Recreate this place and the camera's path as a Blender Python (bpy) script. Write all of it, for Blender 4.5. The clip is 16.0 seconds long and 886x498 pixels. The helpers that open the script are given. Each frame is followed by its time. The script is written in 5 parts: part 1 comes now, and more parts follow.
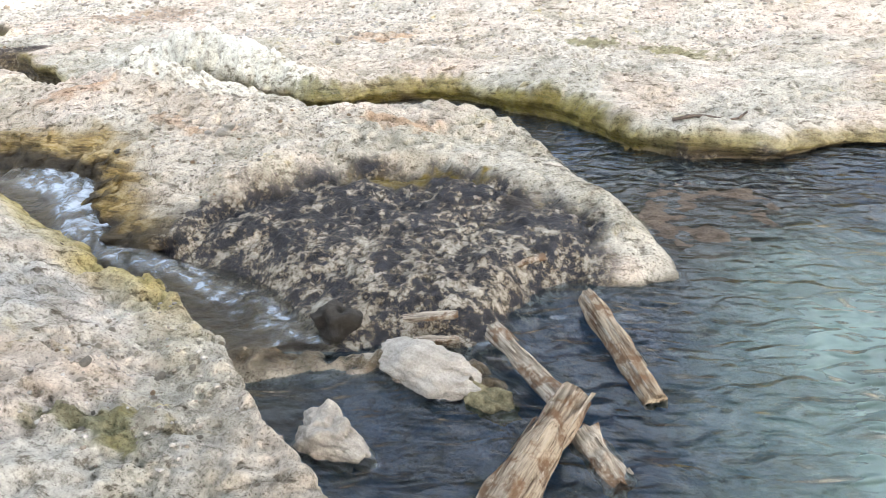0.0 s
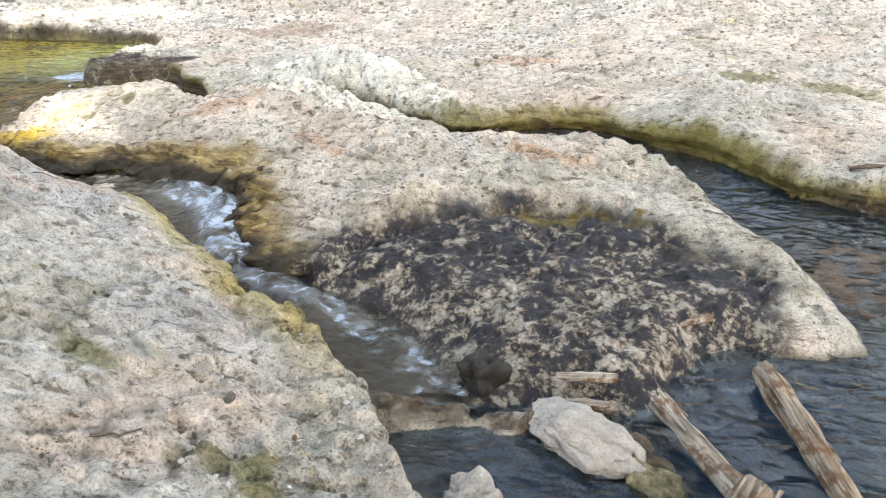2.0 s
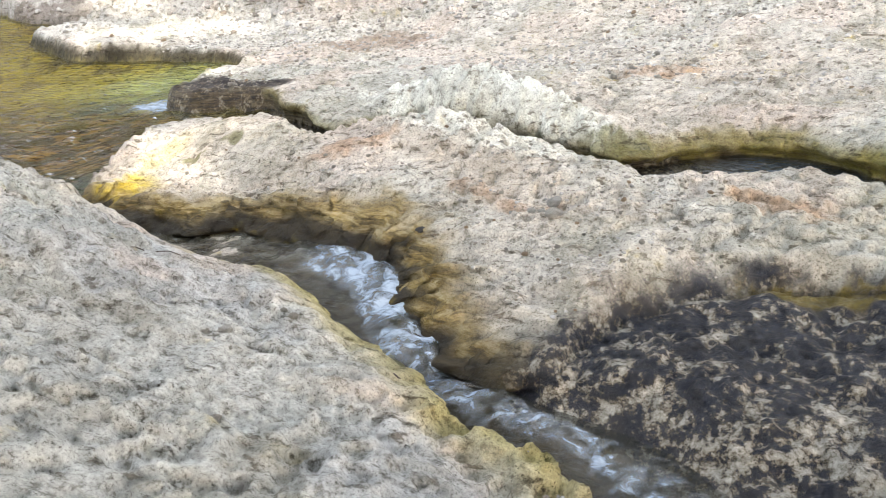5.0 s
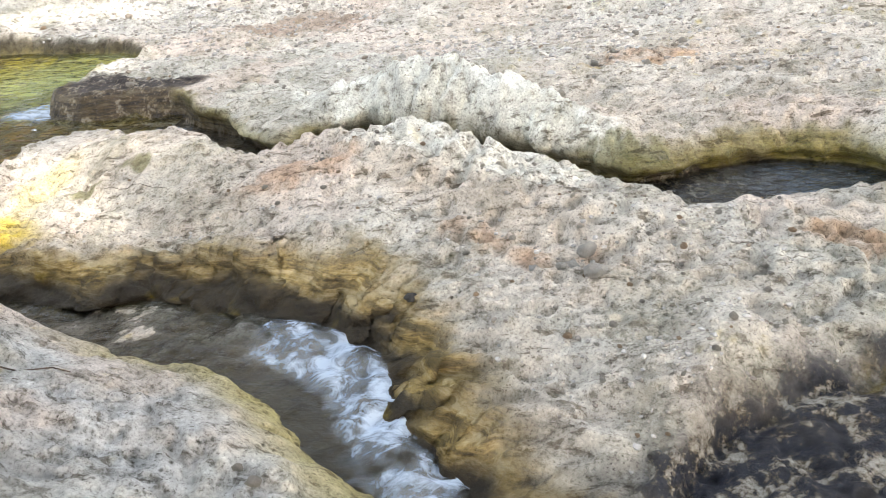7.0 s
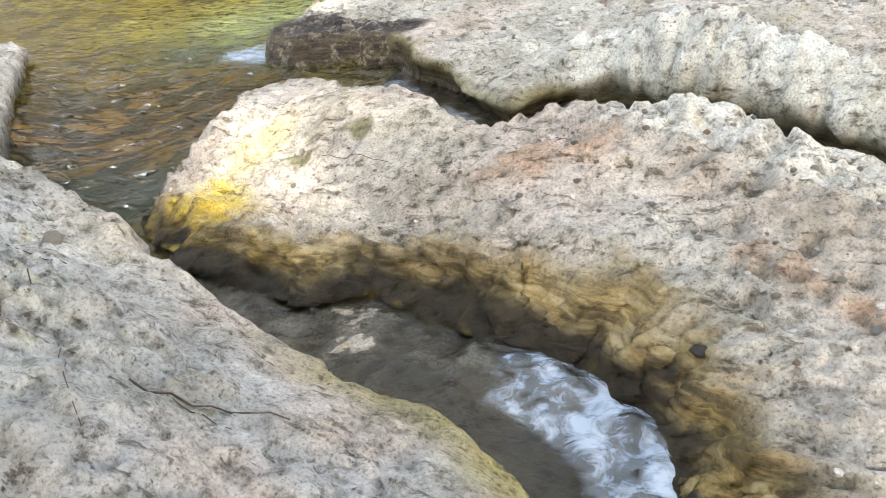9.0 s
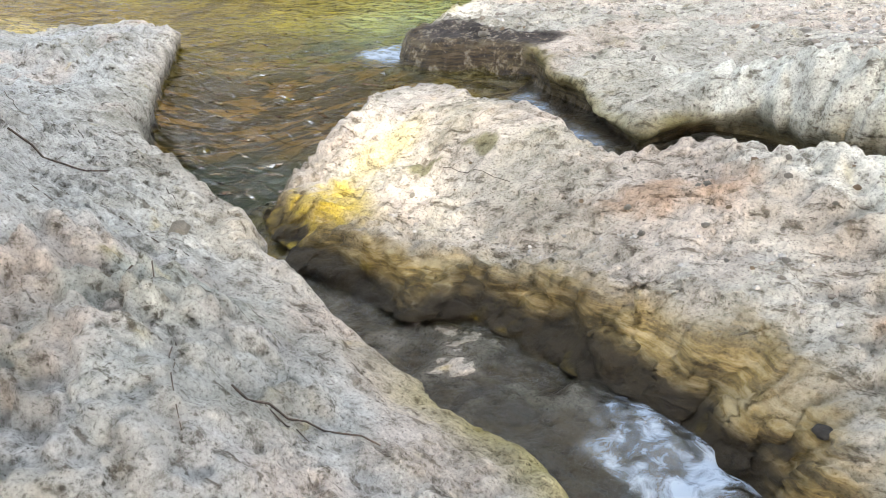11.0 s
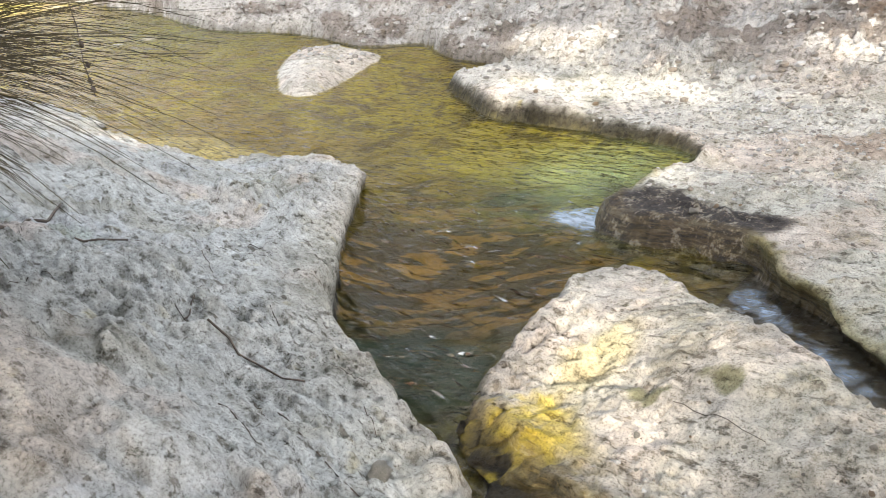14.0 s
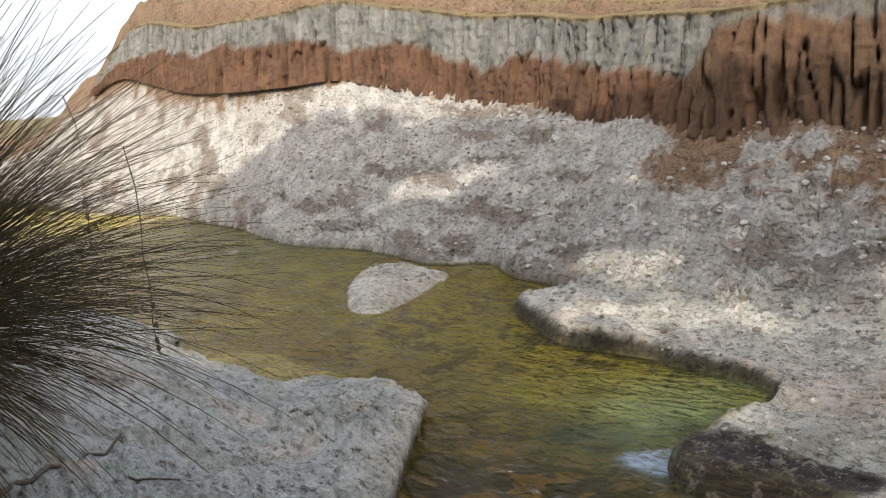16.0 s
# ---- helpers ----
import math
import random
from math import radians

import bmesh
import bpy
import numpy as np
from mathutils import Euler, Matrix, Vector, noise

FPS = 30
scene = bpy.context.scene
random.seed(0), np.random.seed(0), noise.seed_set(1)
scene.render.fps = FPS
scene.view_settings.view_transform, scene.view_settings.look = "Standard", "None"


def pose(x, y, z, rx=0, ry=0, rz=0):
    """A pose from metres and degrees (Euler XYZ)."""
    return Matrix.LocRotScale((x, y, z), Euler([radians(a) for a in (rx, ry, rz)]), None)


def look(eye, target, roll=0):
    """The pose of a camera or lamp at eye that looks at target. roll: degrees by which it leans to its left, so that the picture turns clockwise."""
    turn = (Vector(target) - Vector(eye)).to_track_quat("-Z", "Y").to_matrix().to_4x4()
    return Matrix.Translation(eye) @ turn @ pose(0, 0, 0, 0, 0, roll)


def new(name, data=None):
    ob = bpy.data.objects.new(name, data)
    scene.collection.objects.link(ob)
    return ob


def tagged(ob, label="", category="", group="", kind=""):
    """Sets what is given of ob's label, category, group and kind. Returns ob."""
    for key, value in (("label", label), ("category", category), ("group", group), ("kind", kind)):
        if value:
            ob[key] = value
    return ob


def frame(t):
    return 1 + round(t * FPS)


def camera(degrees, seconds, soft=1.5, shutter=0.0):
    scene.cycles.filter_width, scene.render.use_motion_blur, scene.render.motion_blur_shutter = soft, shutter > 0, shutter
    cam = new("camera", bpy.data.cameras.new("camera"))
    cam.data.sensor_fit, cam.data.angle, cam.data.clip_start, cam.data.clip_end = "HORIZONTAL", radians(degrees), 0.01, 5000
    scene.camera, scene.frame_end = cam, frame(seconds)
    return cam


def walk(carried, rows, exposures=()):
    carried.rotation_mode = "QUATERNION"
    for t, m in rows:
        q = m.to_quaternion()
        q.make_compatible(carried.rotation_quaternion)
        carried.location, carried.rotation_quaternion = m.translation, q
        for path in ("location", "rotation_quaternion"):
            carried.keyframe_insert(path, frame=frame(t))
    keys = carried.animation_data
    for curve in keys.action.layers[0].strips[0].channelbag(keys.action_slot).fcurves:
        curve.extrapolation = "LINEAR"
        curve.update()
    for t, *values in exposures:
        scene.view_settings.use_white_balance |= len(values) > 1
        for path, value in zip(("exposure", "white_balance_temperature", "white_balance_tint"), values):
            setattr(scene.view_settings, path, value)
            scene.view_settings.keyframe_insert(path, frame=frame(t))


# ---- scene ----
cam = camera(59.6, 16.0, soft=0.7)
PATH = [
    (0, (0.181, 0.249, 2.015), (0.092, 2.031, 1.11), -1.8),
    (0.5, (0.072, 0.309, 2.029), (-0.085, 2.105, 1.163), -0.9),
    (1, (0.0, 0.421, 2.016), (-0.196, 2.214, 1.152), -0.2),
    (1.5, (-0.054, 0.492, 2.017), (-0.327, 2.276, 1.155), -1.4),
    (2, (-0.105, 0.528, 2.031), (-0.459, 2.298, 1.171), -1.3),
    (2.4, (-0.186, 0.532, 2.008), (-0.673, 2.275, 1.156), 0.3),
    (2.5, (-0.223, 0.543, 2.005), (-0.74, 2.277, 1.154), 0.6),
    (3, (-0.504, 0.654, 2.015), (-1.083, 2.373, 1.173), 1.4),
    (3.5, (-0.783, 0.79, 2.066), (-1.37, 2.517, 1.246), 0.3),
    (4, (-0.947, 0.952, 2.093), (-1.505, 2.687, 1.271), -1.6),
    (4.2, (-1.013, 1.016, 2.096), (-1.548, 2.751, 1.258), -2.2),
    (6.3, (-1.736, 2.345, 2.001), (-2.022, 4.09, 1.066), -5.3),
    (6.5, (-1.792, 2.416, 1.987), (-2.05, 4.156, 1.035), -4.9),
    (7, (-1.935, 2.738, 1.956), (-2.177, 4.48, 1.004), -4.4),
    (7.5, (-2.098, 2.961, 2.012), (-2.361, 4.7, 1.06), -3.2),
    (8, (-2.272, 3.123, 2.03), (-2.601, 4.852, 1.079), -4.1),
    (8.5, (-2.39, 3.334, 1.946), (-2.861, 4.982, 0.915), -6.7),
    (9, (-2.47, 3.476, 1.942), (-3.14, 5.028, 0.873), -7.6),
    (9.5, (-2.502, 3.569, 1.963), (-3.338, 5.042, 0.899), -8.5),
    (9.7, (-2.498, 3.59, 1.971), (-3.366, 5.048, 0.912), -9.0),
    (11.8, (-2.558, 3.592, 2.092), (-3.559, 5.018, 1.111), -3.5),
    (12, (-2.584, 3.587, 2.117), (-3.626, 5.021, 1.19), -3.0),
    (12.1, (-2.606, 3.597, 2.118), (-3.659, 5.049, 1.231), -2.5),
    (12.5, (-2.856, 3.726, 2.123), (-3.937, 5.196, 1.305), -3.2),
    (13, (-3.143, 3.831, 2.257), (-4.25, 5.286, 1.447), -4.0),
    (13.5, (-3.238, 3.887, 2.317), (-4.395, 5.303, 1.507), -4.1),
    (14, (-3.293, 3.988, 2.35), (-4.543, 5.332, 1.555), -5.3),
    (14.4, (-3.297, 4.063, 2.402), (-4.633, 5.385, 1.719), -5.6),
    (14.5, (-3.318, 4.102, 2.4), (-4.668, 5.423, 1.741), -5.4),
    (15, (-3.345, 4.163, 2.454), (-4.754, 5.476, 1.913), -4.9),
    (15.5, (-3.336, 4.15, 2.526), (-4.773, 5.484, 2.133), -5.0),
    (16, (-3.358, 4.134, 2.576), (-4.797, 5.494, 2.291), -4.9),
]
walk(cam, [(t, look(eye, target, roll)) for t, eye, target, roll in PATH],
     exposures=[(0, 2.15), (3.5, 1.95), (9, 2.0), (14, 1.75), (15, 1.4), (16, 0.72)])

# ---- light ----
TO_SUN = Vector((0.60, -0.66, 0.42)).normalized()
world = bpy.data.worlds.new("sky")
scene.world = world
world.use_nodes = True
wn = world.node_tree.nodes
sky = wn.new("ShaderNodeTexSky")
sky.sky_type, sky.sun_disc = "NISHITA", False
sky.sun_elevation, sky.sun_rotation = math.asin(TO_SUN.z), math.atan2(TO_SUN.x, TO_SUN.y)
sky.air_density, sky.dust_density, sky.ozone_density = 0.8, 9.0, 0.3
wn["Background"].inputs["Strength"].default_value = 0.15
haze = wn.new("ShaderNodeMix")
haze.data_type = "RGBA"
haze.inputs["Factor"].default_value = 0.6
haze.inputs[7].default_value = (6.2, 6.5, 6.9, 1)
world.node_tree.links.new(sky.outputs[0], haze.inputs[6])
world.node_tree.links.new(haze.outputs[2], wn["Background"].inputs["Color"])
sun_data = bpy.data.lights.new("sun", "SUN")
sun_data.energy, sun_data.angle, sun_data.color = 2.6, radians(0.6), (1.0, 0.91, 0.76)
sun = new("sun", sun_data)
sun.matrix_world = look(TO_SUN * 60, (0, 0, 0))


# ---- noise and outlines ----
def hash2(ix, iy, seed):
    h = (ix.astype(np.int64) * 374761393 + iy.astype(np.int64) * 668265263 + seed * 974634773) & 0xFFFFFFFF
    h = ((h ^ (h >> 13)) * 1274126177) & 0xFFFFFFFF
    return ((h ^ (h >> 16)) & 0xFFFF) / 65535.0


def vnoise(x, y, seed=0):
    ix, iy = np.floor(x), np.floor(y)
    fx, fy = x - ix, y - iy
    fx, fy = fx * fx * fx * (fx * (fx * 6 - 15) + 10), fy * fy * fy * (fy * (fy * 6 - 15) + 10)
    a, b = hash2(ix, iy, seed), hash2(ix + 1, iy, seed)
    c, d = hash2(ix, iy + 1, seed), hash2(ix + 1, iy + 1, seed)
    return (a + (b - a) * fx + (c - a) * fy + (a - b - c + d) * fx * fy) * 2 - 1


def fbm(x, y, scale, octaves=4, seed=0, gain=0.5):
    out, amp, tot = np.zeros_like(x), 1.0, 0.0
    u, v = x / scale, y / scale
    for o in range(octaves):
        out += amp * vnoise(u, v, seed + o * 17)
        tot += amp
        amp *= gain
        u, v = u * 1.7 + v * 1.1 + 3.7, v * 1.7 - u * 1.1 + 1.3
    return out / tot


def cells(x, y, scale, seed=0):
    """Distance to the nearest of scattered centres, in cell widths."""
    u, v = x / scale, y / scale
    ix, iy = np.floor(u), np.floor(v)
    best = np.full_like(x, 9.0)
    for i in (-1, 0, 1):
        for j in (-1, 0, 1):
            cx, cy = ix + i + hash2(ix + i, iy + j, seed), iy + j + hash2(ix + i, iy + j, seed + 5)
            best = np.minimum(best, (cx - u) ** 2 + (cy - v) ** 2)
    return np.sqrt(best)


def rounded(points, n=3, closed=True):
    p = np.array(points, float)
    out, m = [], len(p)
    for i in range(m if closed else m - 1):
        a, b, c, d = (p[(i + k) % m] if closed else p[min(max(i + k, 0), m - 1)] for k in (-1, 0, 1, 2))
        for t in np.arange(n) / n:
            out.append(0.5 * (2 * b + (c - a) * t + (2 * a - 5 * b + 4 * c - d) * t * t + (3 * b - a - 3 * c + d) * t ** 3))
    if not closed:
        out.append(p[-1])
    return np.array(out)


def line_distance(p, x, y, closed=False):
    best = np.full_like(x, 1e9)
    q = np.vstack([p, p[:1]]) if closed else p
    for (ax, ay), (bx, by) in zip(q[:-1], q[1:]):
        dx, dy = bx - ax, by - ay
        t = np.clip(((x - ax) * dx + (y - ay) * dy) / (dx * dx + dy * dy + 1e-12), 0, 1)
        best = np.minimum(best, (x - ax - t * dx) ** 2 + (y - ay - t * dy) ** 2)
    return np.sqrt(best)


def inside(p, x, y):
    odd = np.zeros(x.shape, bool)
    q = np.vstack([p, p[:1]])
    for (ax, ay), (bx, by) in zip(q[:-1], q[1:]):
        if ay != by:
            odd ^= ((ay > y) != (by > y)) & (x < (bx - ax) * (y - ay) / (by - ay) + ax)
    return odd


BOX_X, BOX_Y, BOX_STEP = np.arange(-34, 9, 0.05), np.arange(-1, 20, 0.05), 0.05


def depth_in(points, x, y):
    """Metres inside a closed outline (outside: minus), read from a fine grid of distances."""
    p = rounded(points)
    gx, gy = np.meshgrid(BOX_X, BOX_Y)
    d = line_distance(p, gx, gy, True)
    d = np.where(inside(p, gx, gy), d, -d)
    u = np.clip((x - BOX_X[0]) / BOX_STEP, 0, len(BOX_X) - 1.001)
    v = np.clip((y - BOX_Y[0]) / BOX_STEP, 0, len(BOX_Y) - 1.001)
    i, j = u.astype(int), v.astype(int)
    u, v = u - i, v - j
    return (d[j, i] * (1 - u) + d[j, i + 1] * u) * (1 - v) + (d[j + 1, i] * (1 - u) + d[j + 1, i + 1] * u) * v


def sm(a, b, x):
    t = np.clip((x - a) / (b - a), 0, 1)
    return t * t * (3 - 2 * t)


def blob(x, y, cx, cy, rx, ry=None, turn=0.0):
    ry = ry or rx
    c, s = math.cos(radians(turn)), math.sin(radians(turn))
    u, v = (x - cx) * c + (y - cy) * s, (y - cy) * c - (x - cx) * s
    return np.exp(-(u / rx) ** 2 - (v / ry) ** 2)


# outlines of the dry rock: near bank, rock island, wet shelf, far bank, islet
BANK = [(30, -3), (5, 0.9), (2.2, 1.5), (0.9, 1.7), (-0.1, 2.0), (-0.34, 2.29), (-0.45, 2.46), (-0.63, 2.69), (-0.84, 3.04), (-1.09, 3.36), (-1.23, 3.55), (-1.5, 3.85),
        (-1.72, 3.97), (-1.96, 4.1), (-2.17, 4.38), (-2.44, 4.6), (-2.75, 4.86), (-2.95, 5.08), (-3.12, 5.22), (-3.35, 5.33), (-3.87, 5.47), (-4.39, 5.64), (-4.88, 5.8), (-5.43, 6.05),
        (-5.79, 6.18), (-6.16, 6.34), (-6.38, 6.43), (-6.73, 6.68), (-7.26, 7.15), (-7.87, 7.8), (-8.62, 8.7), (-9.0, 9.02), (-9.95, 9.16), (-10.9, 8.7), (-12, 8.25), (-13.2, 7.95),
        (-14.0, 8.9), (-16.5, 9.4), (-20, 9.6), (-30, 9.8), (-60, 9), (-60, -60), (30, -60)]
ISLAND = [(-5.76, 6.86), (-5.52, 6.52), (-5.2, 6.26), (-4.8, 6.04), (-4.4, 5.97), (-3.94, 6.05), (-3.6, 5.96), (-3.35, 5.92), (-3.09, 5.84), (-2.85, 5.74), (-2.62, 5.48), (-2.48, 5.2), (-2.4, 4.93),
          (-2.26, 4.76), (-2.0, 4.52), (-1.75, 4.4), (-1.5, 4.3), (-1.39, 4.62), (-1.11, 4.94), (-0.56, 5.12), (-0.14, 5.14), (0.38, 4.84), (0.7, 4.5), (0.56, 4.1), (0.77, 3.95), (0.94, 3.9), (1.3, 3.98), (1.33, 4.25),
          (1.24, 4.75), (1.05, 5.35), (0.76, 6.1), (0.42, 6.56), (-0.05, 6.85), (-0.6, 6.7), (-1.03, 6.42), (-1.27, 6.52), (-1.53, 6.76), (-1.8, 7.0), (-2.08, 7.08), (-2.25, 6.97), (-2.54, 7.2), (-3.0, 7.38),
          (-3.32, 7.38), (-3.65, 7.25)]
ISLAND += [(-4.02, 7.45), (-4.38, 7.68), (-4.75, 7.98), (-5.1, 8.27), (-5.5, 8.5), (-5.88, 8.42), (-5.98, 8.08), (-5.86, 7.7), (-5.82, 7.25)]
SHELF = [(-1.75, 4.35), (-1.45, 4.2), (-1.13, 4.05), (-0.9, 3.8), (-0.65, 3.5), (-0.5, 3.3), (-0.25, 3.35), (0.0, 3.3), (0.25, 3.4), (0.45, 3.75), (0.62, 3.92), (0.95, 4.1), (0.9, 4.7), (0.4, 5.1), (-0.2, 5.35), (-0.8, 5.3), (-1.4, 5.0)]
LEDGE = [(-1.25, 3.55), (-0.95, 3.4), (-0.6, 3.36), (-0.2, 3.3), (0.25, 3.25), (0.36, 2.92), (0.2, 2.9), (-0.05, 2.98), (-0.2, 3.06), (-0.55, 3.14), (-0.85, 3.1), (-1.1, 3.3)]
FAR = [(60, 7.5), (12, 6.8), (5, 6.35), (3.4, 6.12), (2.9, 6.0), (2.5, 5.76), (2.1, 5.8), (1.7, 5.8), (1.5, 5.95), (1.3, 6.08), (0.95, 6.72), (0.5, 7.06), (0, 7.5), (-0.6, 7.55), (-1.15, 7.3), (-1.45, 7.34), (-2.03, 7.66),
       (-2.93, 8.08), (-3.4, 8.28), (-3.62, 8.1), (-3.82, 7.86), (-4.35, 8.32), (-4.72, 8.56), (-4.92, 8.8), (-5.2, 9.0), (-5.6, 9.02), (-6.0, 8.98), (-6.38, 9.15), (-6.5, 9.6), (-6.4, 10.4), (-6.45, 11.25), (-7.5, 11.5),
       (-8.4, 11.6), (-9.3, 11.62), (-9.95, 11.95), (-10.5, 12.3), (-10.95, 12.7), (-10.7, 13.3), (-10.6, 13.85), (-12.0, 13.95)]
FAR += [(-13.2, 14.6), (-14.2, 13.95), (-16.2, 14.2), (-18.5, 13.7), (-20.0, 13.9), (-26, 14.6), (-60, 16), (-60, 90), (60, 90)]
ISLET = [(-12.3, 11.3), (-12.9, 11.05), (-14.2, 12.0), (-14.9, 12.9), (-14.3, 13.5), (-13.2, 13.6), (-12.7, 12.6)]
CLIFF = [(-70, 14.0), (-44, 16.4), (-34, 16.8), (-24.5, 16.6), (-20.5, 18.0), (-16.3, 18.6), (-12.2, 18.0), (-9.8, 17.4), (-7.4, 17.9), (-2, 18.5), (8, 17.5), (40, 15)]


def water_level(x, y):
    s = np.maximum(0, (x + 9.5) * -0.85 + (y - 10.2) * 0.52)
    up = -0.11 + 0.062 * np.maximum(0, s - 0.6)
    low = sm(-2.3, -1.3, x + 0.45 * (y - 4.5) * -1)
    return up * (1 - low) - 0.10 * low


def bank_top(x, y):
    u, v = np.clip(x, -14, 1.5), np.clip(y, 1.2, 9.4)
    z = 0.2926 - 0.252 * v + 0.0174 * v * v - 0.4084 * u + 0.0416 * u * v
    z = z + 0.32 * blob(x, y, -5.9, 4.5, 1.1, 0.75) + 0.16 * blob(x, y, -4.1, 4.55, 0.5, 0.3) + 0.75 * blob(x, y, -7.05, 4.1, 0.5, 0.42) - 0.22 * blob(x, y, -8.9, 6.6, 1.0, 0.8) + 0.22 * blob(x, y, -8.7, 8.6, 0.8, 0.8)
    return np.clip(z + 0.14 * sm(2.2, 1.6, y) * sm(-1.5, -0.5, x), 0.04, 2.3)


def island_top(x, y):
    u, v = np.clip(x, -5.6, 1.3), np.clip(y, 4.2, 7.6)
    z = -3.1673 + 1.2584 * v - 0.1191 * v * v + 0.6697 * u - 0.1385 * u * v - 0.0523 * u * u
    z = np.clip(z, 0.03, 0.24)
    z = z + 0.14 * blob(x, y, -4.35, 7.25, 0.75, 0.4, -35) + 0.08 * blob(x, y, -3.15, 6.75, 0.5, 0.3) + 0.13 * blob(x, y, -0.1, 6.45, 0.8, 0.35, -8) + 0.12 * blob(x, y, -1.25, 5.0, 0.4, 0.3) + 0.13 * blob(x, y, -2.55, 7.0, 0.5, 0.22, -12) + 0.08 * blob(x, y, -2.2, 6.55, 0.45, 0.2, -30) + 0.06 * blob(x, y, -3.4, 7.25, 0.3, 0.15)
    return z - 0.05 * blob(x, y, -2.0, 6.1, 0.5, 0.16, -35) - 0.05 * blob(x, y, -1.75, 5.85, 0.3, 0.14) + 0.05 * blob(x, y, -0.1, 6.75, 0.3, 0.15)


def far_top(x, y):
    z = 0.1 + 0.10 * sm(2.5, -1, np.abs(x - 0.5))
    z = z + 0.30 * blob(x, y, -2.55, 8.2, 1.0, 0.26, -24) + 0.06 * blob(x, y, -3.55, 8.3, 0.3, 0.3) - 0.10 * blob(x, y, -5, 11.5, 2.2, 1.4) - 0.05 * blob(x, y, -2.5, 10.3, 1.2, 0.8)
    foot = 12.9 - 0.15 * np.clip(x + 7, -9, 0) - 0.42 * np.clip(x + 5, 0, 7)
    shore = np.interp(x, [-26, -20, -16, -13.2, -11, -8], [14.6, 13.9, 14.1, 14.5, 13.8, 12.9])
    foot = np.where(x < -8, np.maximum(shore, foot * 0 + shore), foot)
    c = rounded(CLIFF, 4, False)
    end = np.interp(x, c[:, 0], c[:, 1])
    up = np.clip((y - foot) / np.maximum(end - foot, 1.0), 0, 1)
    rise = np.interp(x, [-44, -38, -33, -24.3, -20.5, -16.3, -12.2, -9.8, -7.4, -2, 8], [2.0, 4.4, 5.3, 4.3, 4.0, 3.2, 2.7, 2.4, 2.2, 2.4, 2.6])
    z = z + rise * (0.75 * up + 0.25 * up * up)
    return z + 0.065 * np.maximum(0, (x + 9.5) * -0.85 + (y - 10.2) * 0.52 - 0.6)


